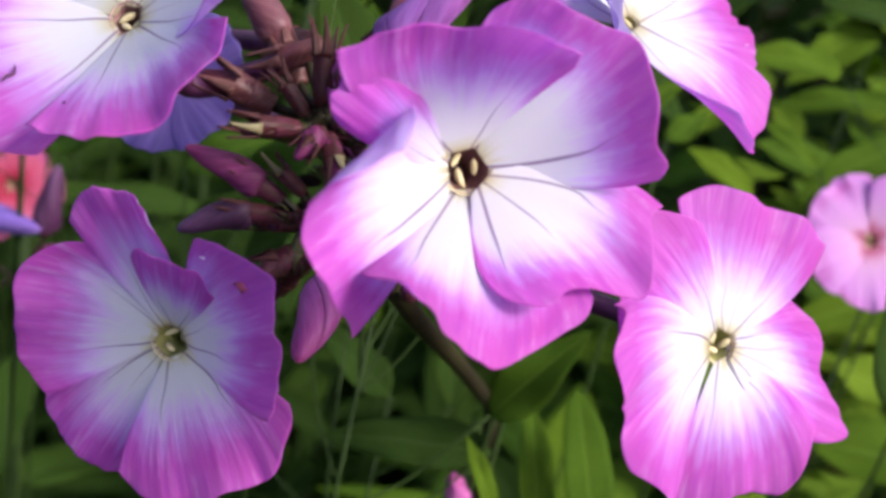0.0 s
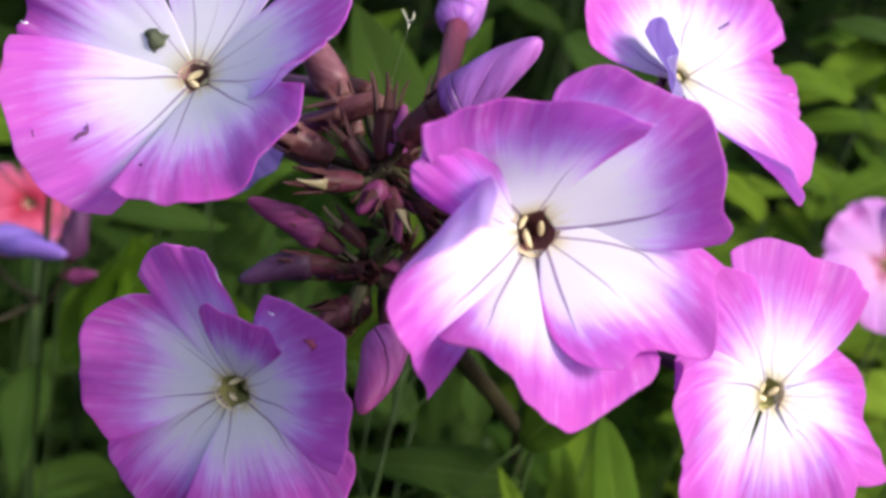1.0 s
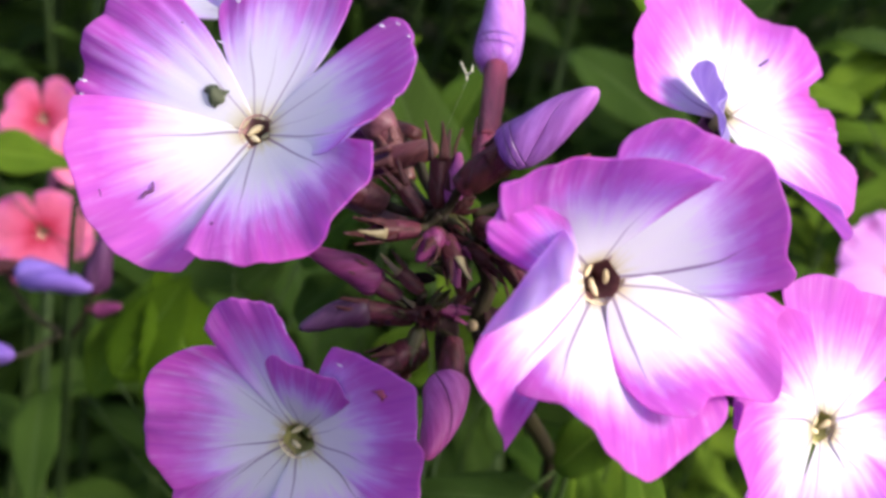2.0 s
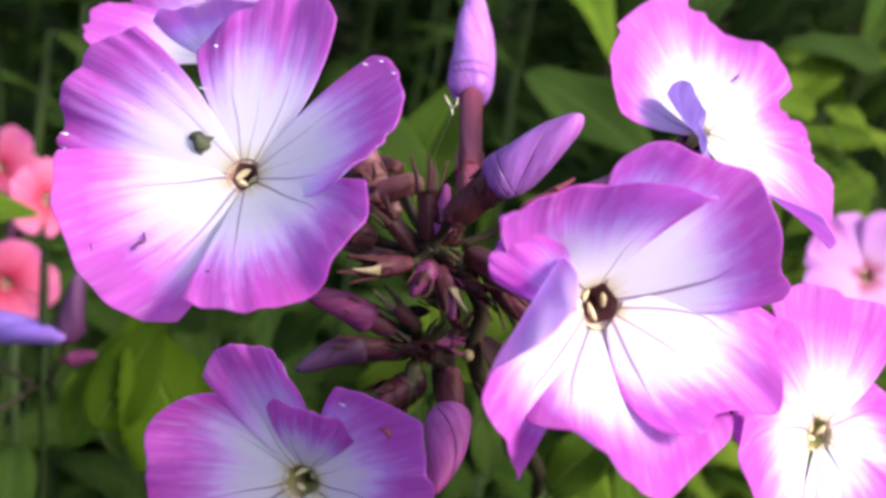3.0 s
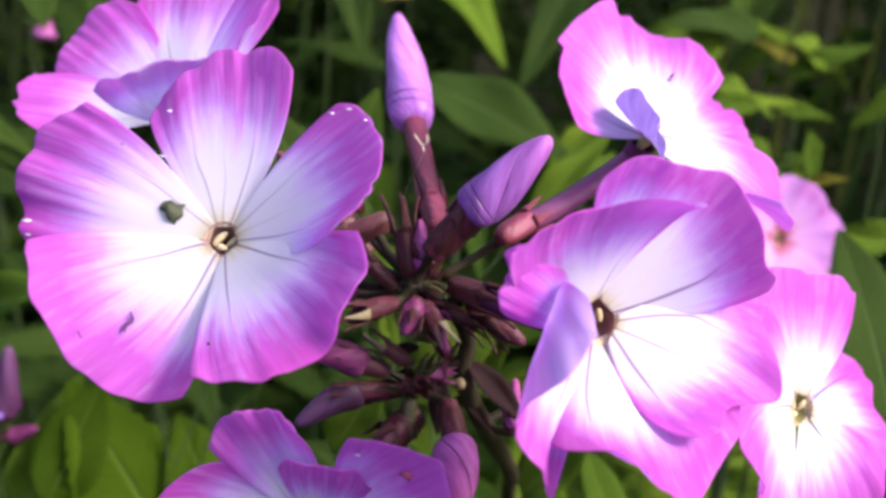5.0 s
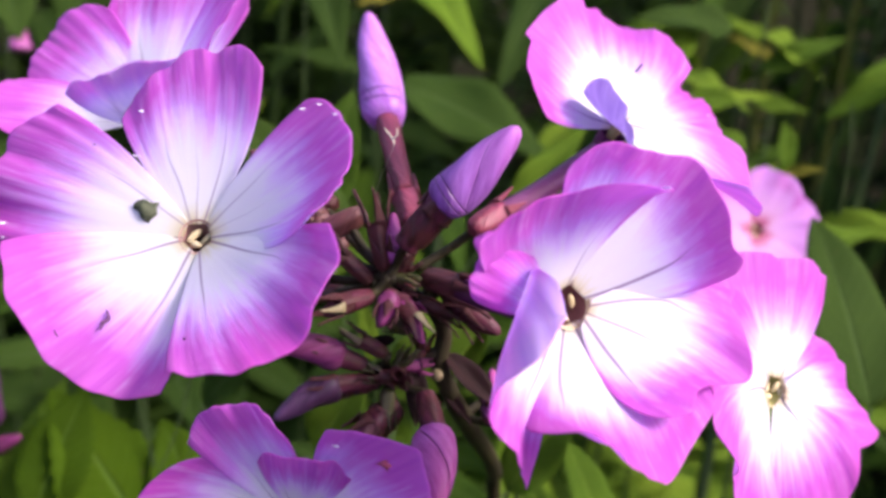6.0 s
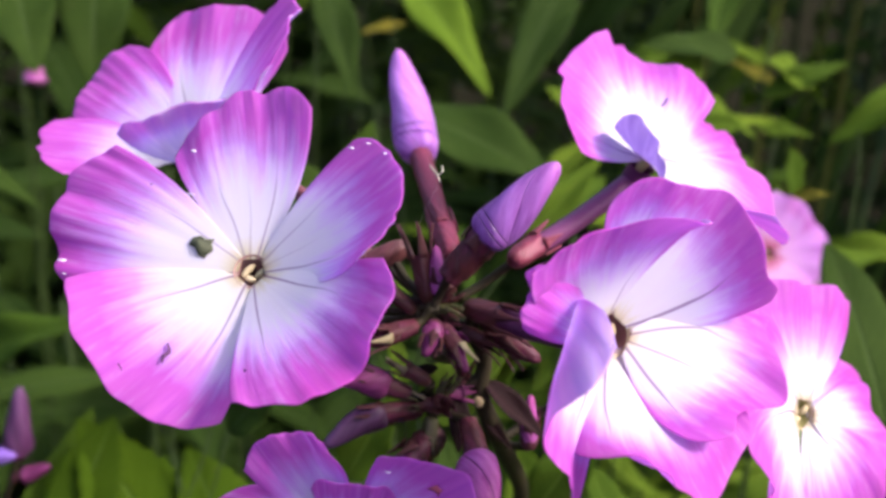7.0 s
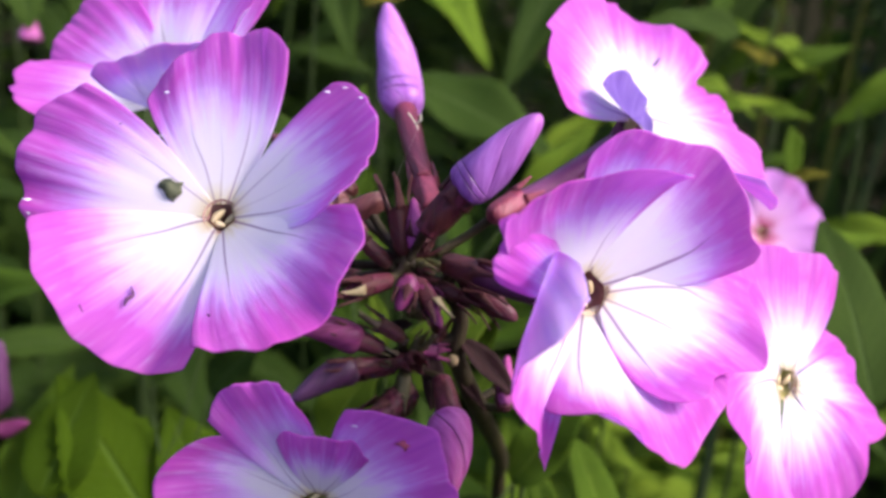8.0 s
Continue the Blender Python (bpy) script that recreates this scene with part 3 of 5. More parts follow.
KINDS = [(LEAF, 0.15, 0.25, 0.25, 0.25), (LEAF, 0.12, 0.45, 0.15, 0.3), (LEAF_DARK, 0.16, 0.3, 0.2, 0.2), (LEAF_BRIGHT, 0.14, 0.3, 0.25, 0.25), (LEAF_DARK, 0.13, 0.15, 0.3, 0.2), (LEAF_BRIGHT, 0.17, 0.2, 0.2, 0.35)]
LEAVES = [leaf_mesh("leaf", *kind, k) for k, kind in enumerate(KINDS)]
SHAPES = {
    "green": leaf_mesh("leaf", LEAF, 0.17, 0.20, 0.32, 0.35, 11, 9, 19), "bright": leaf_mesh("leaf", LEAF_BRIGHT, 0.17, 0.20, 0.30, 0.35, 12, 9, 19),
    "dark": leaf_mesh("leaf", LEAF_DARK, 0.17, 0.16, 0.25, 0.3, 13, 9, 19), "yellow": leaf_mesh("leaf", LEAF_YELLOW, 0.15, 0.2, 0.3, 0.4, 14),
    "lime": leaf_mesh("leaf", LEAF_LIME, 0.17, 0.22, 0.30, 0.4, 17, 9, 19),
    "round": leaf_mesh("leaf", LEAF_BRIGHT, 0.2, 0.1, 0.12, 0.15, 16, 9, 19, 0.0, 0.5),
    "toothed": leaf_mesh("leaf", LEAF_OLIVE, 0.2, 0.1, 0.1, 0.2, 15, 9, 27, 0.10),
}


def leaf_matrix(base, tip, face, wide=1.0):
    """Stands a unit leaf between base and tip, its face turned towards the given direction."""
    x = Vector(tip) - Vector(base)
    long = x.length
    x.normalize()
    z = Vector(face)
    z = (z - x * z.dot(x)).normalized()
    y = z.cross(x)
    m = Matrix((x * long, y * long * wide, z * long)).transposed().to_4x4()
    m.translation = base
    return m


def place_leaf(mesh, m, parent=None):
    ob = new("leaf", mesh)
    if parent is not None:
        ob.parent = parent
        m = Matrix.Translation(-parent.location) @ m
    ob.matrix_basis = m
    return ob


# ---- ground ----
def ground():
    n = 61
    xs = np.linspace(-1, 1, n)
    verts, faces = [], []
    for y in xs:
        for x in xs:
            X, Y = 40 * x * abs(x), 40 * y * abs(y)
            verts.append((X, Y, 0.02 * noise.noise(Vector((X * 2, Y * 2, 0)))))
    for j in range(n - 1):
        for i in range(n - 1):
            a = j * n + i
            faces.append((a, a + 1, a + n + 1, a + n))
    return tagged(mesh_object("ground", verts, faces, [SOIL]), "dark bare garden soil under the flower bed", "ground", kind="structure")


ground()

# ---- the flower head ----
HEAD = "flowers of the phlox head"
WHITE = [PETAL, PETAL_BACK]
FLOWER_A = [
    (168.8, 0.01773, 0.00773, 7.9, -18.7, -1.4, 11, 0, 13.9, 0.31, 0.22),
    (231.9, 0.01447, 0.00989, 16.3, 4.1, -2.9, 0.2, 1.7, 11.5, 0.33, 0.22),
    (318.9, 0.01685, 0.00931, 34.6, 3.4, 1.4, -1.2, 23.2, 34.3, 0.31, 0.27),
    (24.3, 0.01588, 0.00745, 24.6, 12, 8.3, 20, -9.6, 58.3, 0.24, 0.19),
    (99.6, 0.01719, 0.00792, -0.2, -18.3, 7.4, 17.1, -2.8, 16.5, 0.28, 0.28),
]
FLOWER_B = [
    (113.6, 0.01258, 0.00947, 42.5, 26.0, -2.1, 17.6, 28.1, 4.7, 0.03, 0.39),
    (43.5, 0.01431, 0.01086, 24.4, 7.5, 12.4, -1.2, 38.6, 24.7, 0.53, 0.37),
    (-35.1, 0.01208, 0.00987, 21.8, 5.5, -10.1, 14.5, -7.4, 38.7, 0.15, 0.88),
    (-78.3, 0.01643, 0.0121, 28.7, 27.6, -37.4, 4.2, 27.9, -45.8, 0.51, 0.86),
    (193.5, 0.01603, 0.01035, 27.1, 17.3, 25.8, 35.7, -0.7, 116.5, 0.26, 0.46),
    (163.5, 0.014, 0.00362, 45.1, -24.3, -13.5, 11.4, -26.8, 0.0, 0.25, 0.3),
]
SHAPE_B = {
    0: (0.101, -0.096, -0.002, 0.048, -0.034, -0.009),
    1: (-0.021, 0.035, 0.034, 0.083, -0.087, -0.055),
    2: (-0.026, -0.041, -0.094, 0.036, -0.035, 0.075),
    3: (0.149, 0.023, -0.047, 0.151, -0.051, -0.050),
    4: (0.109, -0.058, -0.041, -0.040, -0.062, 0.016),
    5: (-0.008, 0.020, 0.041, -0.003, -0.009, -0.010),
}
FLOWER_C = [
    (67.5, 0.01227, 0.00949, -1.1, -8.6, 7.0, 6.1, -8.3, -7.3, 0.18, 0.11),
    (143.1, 0.01273, 0.00678, 5.6, -7.0, -1.4, 0.3, -1.4, -0.4, 0.27, 0.28),
    (189.5, 0.01359, 0.0096, 12.5, 6.9, 14.1, -5.7, 21.0, 17.0, 0.56, 0.09),
    (-67.8, 0.0143, 0.0092, 5.8, -13.8, -7.6, -12.3, 7.7, -6.9, 0.29, 0.56),
    (-21.1, 0.01595, 0.0066, -0.4, 2.9, -3.7, 1.9, 4.8, 7.9, 0.56, 0.56),
    (-9.0, 0.0131, 0.00629, -0.5, -4.6, -1.9, 12.3, -10.0, 0.8, 0.38, 0.3),
]
SHAPE_C = {
    0: (-0.017, -0.020, 0.031, -0.019, -0.051, -0.038),
    1: (0.067, -0.050, -0.016, -0.003, 0.001, 0.001),
    2: (-0.244, -0.146, 0.142, -0.027, -0.078, 0.093),
    3: (0.071, -0.087, -0.014, -0.026, 0.015, 0.038),
    4: (0.210, -0.009, 0.030, 0.029, 0.0, 0.027),
    5: (0.023, -0.049, -0.067, 0.013, -0.012, -0.002),
}
FLOWER_D = [
    (117.7, 0.01406, 0.0047, 22.1, 13.5, -0.3, 0.1, -0.2, 65.8, 0.17, 0.25),
    (178, 0.01291, 0.00839, 10.7, 1.9, 12.6, 5.8, 4.1, 4.7, 0.28, 0.5),
    (244.8, 0.01421, 0.00648, -1.2, -17.2, 3.5, 13, -6.6, 1.9, 0.31, 0.31),
    (-48.1, 0.01289, 0.01046, 8.2, -6, -5.1, -2.4, 2.6, 2.6, 0.43, 0.37),
    (36.4, 0.01486, 0.00868, 37.4, -10.1, -2.9, -4.6, 18.6, 25.1, 0.38, 0.27),
    (85.1, 0.00954, 0.00444, 44.2, -4.2, -0.4, 4.7, -3.4, -17.1, 0.29, 0.27),
]
FLOWER_E = [
    (139, 0.01223, 0.01034, 22.2, 5.7, 3.2, -2.8, 12.3, 24.7, 0.36, 0.2),
    (56.1, 0.01688, 0.00858, 4.6, -19.9, 5.5, 11.5, 58.1, -11, 0.19, 0.33),
    (23.5, 0.01568, 0.00801, -3.9, -17.9, 0.3, -1.3, -1.7, -6.3, 0.3, 0.3),
    (-43.1, 0.01535, 0.00840, 6.3, -26.9, -2.3, 14.8, 13.1, 75, 0.19, 0.26),
    (212.7, 0.00781, 0.00556, 53.9, 22.4, -11.1, 6.0, -62.9, -25.6, 0.04, 0.52),
]
FLOWER_F = [
    (151, 0.01697, 0.00679, 14.2, -13, 0.6, 22.1, -7.1, 8, 0.3, 0.29),
    (194.7, 0.01523, 0.00662, 15, 3.3, 2.2, -5.7, 7.2, -24.7, 0.22, 0.32),
    (306.4, 0.01483, 0.00775, 59.5, 8.6, -0.8, 5.6, -4.8, 15.7, 0.31, 0.3),
    (96.1, 0.01828, 0.0094, 20.4, 4.6, -2.5, 3.4, -0.6, 0, 0.32, 0.3),
    (28.1, 0.02053, 0.00913, 54.9, -9.1, -3.3, 9.2, -4.3, 23.3, 0.25, 0.3),
]
NAME = "phlox_flower"
flower_a = flower(NAME, "open white phlox flower with lilac rim and nicked petals", HEAD, (-0.0209, 0.0898, 0.7239), (-0.278, -0.76, 0.587), FLOWER_A, WHITE, (-0.0064, 0.0978, 0.7221), seed=1, calyx_mat=CALYX_BROWN, lining=THROAT_ROSE, fine=97, bore=0.86, eyes={0: 1.0, 1: 1.0, 2: 1.0, 4: 1.0})
flower(NAME, "large open phlox flower with a white eye and folded lilac petal", HEAD, (0.0083, 0.0767, 0.722), (0.168, -0.871, 0.461), FLOWER_B, WHITE, (0.001, 0.09, 0.7188), knee=0.006, seed=2, lifts={2: 0.6, 3: -0.3, 5: -0.5}, eyes={0: 0.85, 1: 1.55, 2: 1.5, 3: 1.25, 4: 1.15}, wave=0.03, shapes=SHAPE_B, bore=1.12, fine=97)
flower(NAME, "open phlox flower with bright white eye and pink tips", HEAD, (0.0358, 0.0859, 0.7072), (0.438, -0.841, 0.318), FLOWER_C, WHITE, (0.0137, 0.0968, 0.7054), seed=3, lining=THROAT_LIME, shapes=SHAPE_C, wave=0.03, lifts={0: 0.15, 3: 0.1, 4: 0.5, 5: -0.3}, eyes={0: 0.74, 1: 0.78, 2: 0.78, 3: 0.88, 4: 1.0, 5: 0.7})
flower_d = flower(NAME, "shaded purple phlox flower with a rust spot on one petal", HEAD, (-0.0125, 0.0821, 0.6988), (-0.295, -0.915, 0.276), FLOWER_D, WHITE, (-0.0032, 0.0902, 0.7044), seed=4, lining=THROAT_LIME, eyes={k: 0.86 for k in range(6)})
flower_e = flower(NAME, "bright pink phlox flower with one lavender petal curled inward", HEAD, (0.0227, 0.1024, 0.7306), (0.127, -0.551, 0.825), FLOWER_E, WHITE, (0.0057, 0.0926, 0.7236), knee=0.004, seed=5, calyx_mat=TUBE_PINK, lining=THROAT_LIME, bore=0.5, stamens=1, shapes={4: (-0.06, -0.09, 0.08, 0.05, 0.10, -0.03)}, eyes={0: 0.85, 1: 0.85, 2: 0.85, 3: 0.85}, under=(4,))
flower(NAME, "pink and lavender phlox flower seen from its side", HEAD, (-0.0244, 0.119, 0.7269), (-0.23, -0.428, 0.874), FLOWER_F, WHITE, (-0.0072, 0.1083, 0.7203), seed=6, eyes={2: 1.9})
flower(NAME, "lavender phlox flower half hidden behind a larger one", HEAD, (-0.0214, 0.1150, 0.7113), (-0.2, -0.85, 0.35), [(72 * k + 40, 0.0074, 0.0050, 14 + 4 * (k % 3), -6, 2, 4, 6, -5, 0.3, 0.28) for k in range(5)], [LAVENDER, LAVENDER], (-0.0066, 0.1040, 0.7120), seed=8)

BUDS = "buds of the phlox head"
bud("phlox_bud", "tall closed lilac bud on a wine-red tube", BUDS, [(0.0001, 0.0979, 0.7216), (0.0012, 0.1093, 0.7233), (0.0019, 0.1202, 0.7265), (0.0024, 0.1293, 0.7307), (0.0028, 0.1382, 0.7355)], 0.00272, 0.50, BUD, 0.0115, TUBE_PINK, 0.00120, 1, TUBE_PINK, spread=0.0)
bud("phlox_bud", "plump lilac bud leaning out of a dark calyx", BUDS, [(-0.0025, 0.0901, 0.7224), (-0.0003, 0.0895, 0.7255), (0.0015, 0.0888, 0.7279), (0.0041, 0.0881, 0.7311), (0.0064, 0.0875, 0.7342)], 0.0022, 0.62, BUD_DEEP, 0.008, BUD_DARK, 0.0014, 2)
bud("phlox_bud", "hanging magenta-pink phlox bud in a dark calyx", BUDS, [(-0.0001, 0.0884, 0.708), (0.0, 0.0851, 0.7058), (-0.0005, 0.0816, 0.704), (-0.0014, 0.078, 0.7017)], 0.0021, 0.66, BUD_PINK, 0.0075, BUD_DARK, 0.0011, 3)
bud("phlox_bud", "slim pink bud in a maroon calyx", BUDS, [(-0.0057, 0.0903, 0.7104), (-0.0079, 0.0905, 0.7113), (-0.0111, 0.091, 0.7123), (-0.015, 0.091, 0.7133)], 0.00150, 0.66, BUD_CRIMSON, 0.0068, BUD_DARK, 0.0009, 4)
bud("phlox_bud", "dusky purple bud with a lilac tip", BUDS, [(-0.0052, 0.0897, 0.7091), (-0.0076, 0.0895, 0.709), (-0.0111, 0.0892, 0.708), (-0.0143, 0.0881, 0.7065)], 0.00140, 0.6, BUD_PLUM, 0.0070, BUD_DARK, 0.0008, 5)
bud("phlox_bud", "small dark maroon phlox bud", BUDS, [(-0.0039, 0.092, 0.7075), (-0.0065, 0.0917, 0.7075), (-0.0099, 0.0915, 0.7075)], 0.0009, 0.6, BUD_DUSK, 0.006, BUD_DARK, 0.0008, 6)
bud("phlox_bud", "stout brownish red bud in its calyx", BUDS, [(-0.0024, 0.0905, 0.7058), (-0.0046, 0.0892, 0.7048), (-0.0069, 0.0867, 0.7037)], 0.0014, 0.6, BUD_DARK, 0.0066, CALYX_BROWN, 0.0013, 7)
bud("phlox_bud", "brownish pink bud in a ribbed calyx", BUDS, [(-0.0085, 0.0962, 0.7169), (-0.0114, 0.0959, 0.7179), (-0.0156, 0.0966, 0.7185)], 0.0014, 0.6, BUD_DARK, 0.0080, CALYX_BROWN, 0.0013, 8, CALYX_BROWN)
bud("phlox_bud", "stout dark pink bud behind the torn flower", BUDS, [(-0.0066, 0.099, 0.7186), (-0.009, 0.1016, 0.7213), (-0.0119, 0.1041, 0.7239), (-0.0148, 0.1068, 0.7266)], 0.0018, 0.6, BUD_ROSE, 0.008, CALYX_BROWN, 0.0011, 18, CALYX_BROWN)
bud("phlox_bud", "tiny crimson bud among pointed sepals", BUDS, [(-0.0035, 0.0902, 0.7177), (-0.0041, 0.0889, 0.717), (-0.0051, 0.0874, 0.7157)], 0.0011, 0.8, BUD_CRIMSON, 0.0042, BUD_DARK, 0.0009, 9)
bud("phlox_bud", "tiny crimson bud among pale-edged sepals", BUDS, [(-0.0028, 0.0904, 0.7173), (-0.002, 0.0887, 0.7161), (-0.0011, 0.0866, 0.7142)], 0.0009, 0.8, BUD_CRIMSON, 0.0056, BUD_DARK, 0.0009, 10, pale=(1,))
bud("phlox_bud", "narrow young bud with cream-edged sepals", BUDS, [(-0.0055, 0.0904, 0.7174), (-0.0076, 0.0891, 0.7175), (-0.0103, 0.0883, 0.7168)], 0.0010, 0.5, BUD_DARK, 0.0082, BUD_DARK, 0.0009, 11, pale=(0,))
bud("phlox_bud", "slim pink bud standing among dark calyces", BUDS, [(-0.0029, 0.0924, 0.7195), (-0.0029, 0.0922, 0.7217), (-0.003, 0.0934, 0.7245)], 0.00095, 0.85, BUD_PINK, 0.0042, BUD_DARK, 0.0008, 12)
bud("phlox_bud", "dark maroon bud with blackish teeth beside the stem", BUDS, [(0.0018, 0.0924, 0.7177), (0.0036, 0.09, 0.716), (0.0065, 0.0874, 0.7144)], 0.0012, 0.5, BUD_DARK, 0.0075, BUD_DARK, 0.0010, 14, spread=0.12)
bud("phlox_bud", "thin pink bud below the open flowers", BUDS, [(0.0076, 0.091, 0.7029), (0.0074, 0.0909, 0.7056), (0.0073, 0.0911, 0.7088)], 0.0010, 0.8, BUD_PINK, 0.005, BUD_DARK, 0.0009, 15)

CUPS = "empty calyces of the phlox head"


def empty_calyx(base, tip, length, spread, mat, seed, pale=(), radius=0.00072):
    thing = empty("phlox_calyx", base, "dry pointed maroon calyx that has dropped its flower", "calyx", CUPS)
    calyx(thing, base, Vector(tip) - Vector(base), length, radius, mat, spread, seed, 5, pale, False)


empty_calyx((-0.0038, 0.0919, 0.7193), (-0.0048, 0.0947, 0.7258), 0.0088, 0.22, CALYX, 21, (), 0.0010)
empty_calyx((-0.005, 0.0923, 0.718), (-0.0072, 0.0934, 0.7199), 0.0065, 0.2, CALYX, 22)
empty_calyx((-0.0038, 0.0894, 0.7118), (-0.0058, 0.0902, 0.7129), 0.0055, 0.2, CALYX, 23, (0,))
empty_calyx((-0.0019, 0.0891, 0.7092), (-0.0035, 0.0895, 0.7094), 0.0050, 0.25, CALYX, 24, (1,))
empty_calyx((-0.0004, 0.0927, 0.7079), (0.0008, 0.0934, 0.7102), 0.0055, 0.25, CALYX, 25)
empty_calyx((-0.0008, 0.0919, 0.7164), (0.0019, 0.0899, 0.7156), 0.0060, 0.3, CALYX, 27)
empty_calyx((-0.001, 0.0932, 0.7195), (-0.0019, 0.0933, 0.7209), 0.0045, 0.25, CALYX, 29, (2,))

YOUNG = "young buds of the phlox head"
rng = random.Random(77)
for hub, count, size in (((-0.0034, 0.0924, 0.718), 5, 0.0036), ((-0.0032, 0.0905, 0.7094), 5, 0.0036), ((0.0002, 0.092, 0.7114), 3, 0.0032)):
    for k in range(count):
        way = Vector((rng.uniform(-1, 1), rng.uniform(-0.9, 0.1), rng.uniform(-0.7, 0.9))).normalized()
        foot = Vector(hub) + way * rng.uniform(0.0003, 0.0016) + Vector((0, 0, rng.uniform(-0.0012, 0.0012)))
        young = empty("phlox_bud", foot, "young pointed maroon bud tight against the stem", "flower bud", YOUNG)
        calyx(young, foot, way, size * rng.uniform(0.75, 1.25), rng.uniform(0.0005, 0.0008), rng.choice((CALYX, CALYX, BUD_DARK, CALYX_GREEN, BUD_CRIMSON)), rng.uniform(-0.06, 0.08), 200 + k, 5, (), False)

stem = empty("phlox_plant", (0.03, 0.13, 0.0), "phlox plant with a branching maroon-green stalk and lance-shaped leaves", "plant")
SPINE = [(-0.0034, 0.0915, 0.7189), (-0.0011, 0.0918, 0.7169), (0.0012, 0.092, 0.715), (0.0026, 0.0927, 0.7121), (0.0025, 0.0929, 0.7084), (0.0047, 0.0937, 0.7036), (0.0075, 0.0985, 0.6988), (0.0105, 0.104, 0.6935)]
rod("stalk", [*SPINE, (0.0175, 0.118, 0.6815), (0.0245, 0.134, 0.668), (0.0295, 0.1473, 0.6566), (0.0325, 0.151, 0.635), (0.034, 0.151, 0.6), (0.036, 0.15, 0.5), (0.034, 0.14, 0.3), (0.03, 0.13, 0.0)], [0.0006, 0.0007, 0.0008, 0.0008, 0.0009, 0.0010, 0.0011, 0.0011, 0.0011, 0.0012, 0.0012, 0.0012, 0.0013, 0.0015, 0.002, 0.0025], STEM, stem, "", 12, 8)
spine = curve_points(SPINE, 8)
SIDE_HUB = Vector((-0.0031, 0.091, 0.7091))
rod("branch", [spine[len(spine) // 2], spine[len(spine) // 2].lerp(SIDE_HUB, 0.5) + Vector((0, 0.001, -0.001)), SIDE_HUB], [0.0007, 0.0006, 0.0006], STEM, stem, "", 8, 5)


def joint(end, root=None):
    """A short stalk from the main stalk, or from a given fork, to the foot of a flower or bud."""
    e = Vector(end)
    if root is None:
        root = min(spine, key=lambda q: (q - e).length + 4 * max(0.0, q.z - e.z + 0.002))
    root = Vector(root)
    mid = root.lerp(e, 0.55) + Vector((0, 0.0006, -0.0006))
    rod("branch", [root, mid, e], [0.0005, 0.00042, 0.0005], STEM, stem, "", 8, 5)


for end in ((-0.0057, 0.0903, 0.7104), (-0.0052, 0.0897, 0.7091), (-0.0039, 0.092, 0.7075), (-0.0024, 0.0905, 0.7058), (-0.0038, 0.0894, 0.7118), (-0.0019, 0.0891, 0.7092), (-0.0004, 0.0927, 0.7079), (-0.0001, 0.0884, 0.708), (-0.0032, 0.0902, 0.7044)):
    joint(end, SIDE_HUB)
for end in ((-0.0085, 0.0962, 0.7169), (-0.0066, 0.099, 0.7186), (-0.0035, 0.0902, 0.7177), (-0.0028, 0.0904, 0.7173), (-0.0055, 0.0904, 0.7174), (-0.0029, 0.0924, 0.7195), (-0.0038, 0.0919, 0.7193), (-0.005, 0.0923, 0.718), (-0.001, 0.0932, 0.7195), (-0.0008, 0.0919, 0.7164), (-0.0072, 0.1083, 0.7203), (-0.0064, 0.0978, 0.7221), (-0.0066, 0.1040, 0.7120)):
    joint(end, spine[0])
for end in ((0.0012, 0.0909, 0.7185), (0.0137, 0.0968, 0.7054), (0.0001, 0.0979, 0.7216), (-0.0025, 0.0901, 0.7224), (0.0018, 0.0924, 0.7177), (0.0076, 0.091, 0.7029)):
    joint(end)
joint((0.0057, 0.0926, 0.7236), (-0.0005, 0.0934, 0.7187))
for at, axis, size in (((0.0011, 0.0910, 0.7186), (0, -0.6, 0.6), 0.0020), ((0.0018, 0.0914, 0.7083), (0, -0.8, 0.3), 0.0013), ((0.0069, 0.0946, 0.7229), (0.3, -0.6, 0.5), 0.0014)):
    ellipsoid("scar", at, axis, size, size * 0.5, KNOB, stem, "pale scar of a fallen side stalk")
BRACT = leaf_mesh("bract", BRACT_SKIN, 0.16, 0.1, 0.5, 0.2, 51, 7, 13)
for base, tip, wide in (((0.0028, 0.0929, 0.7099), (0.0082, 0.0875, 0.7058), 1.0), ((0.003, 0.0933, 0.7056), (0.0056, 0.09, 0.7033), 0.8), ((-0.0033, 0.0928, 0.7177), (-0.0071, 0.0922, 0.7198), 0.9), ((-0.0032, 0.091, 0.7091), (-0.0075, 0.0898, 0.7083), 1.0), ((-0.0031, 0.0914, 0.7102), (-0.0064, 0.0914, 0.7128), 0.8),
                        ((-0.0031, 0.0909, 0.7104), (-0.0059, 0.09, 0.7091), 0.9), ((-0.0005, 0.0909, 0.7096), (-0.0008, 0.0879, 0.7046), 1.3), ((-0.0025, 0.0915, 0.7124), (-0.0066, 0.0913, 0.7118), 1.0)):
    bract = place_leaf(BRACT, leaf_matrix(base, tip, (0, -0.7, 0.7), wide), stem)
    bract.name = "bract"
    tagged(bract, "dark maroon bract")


# ---- other flowers of the bed ----
def round_rows(seed, length, width, lift=12, bend=-8):
    rng = random.Random(seed)
    return [(72 * k + rng.uniform(-6, 6), length * rng.uniform(0.95, 1.05), width * rng.uniform(0.93, 1.07), lift + rng.uniform(-6, 6), bend + rng.uniform(-8, 8),
             rng.uniform(-4, 4), rng.uniform(-6, 6), rng.uniform(-10, 12), rng.uniform(-10, 12), 0.3, 0.3) for k in range(5)]


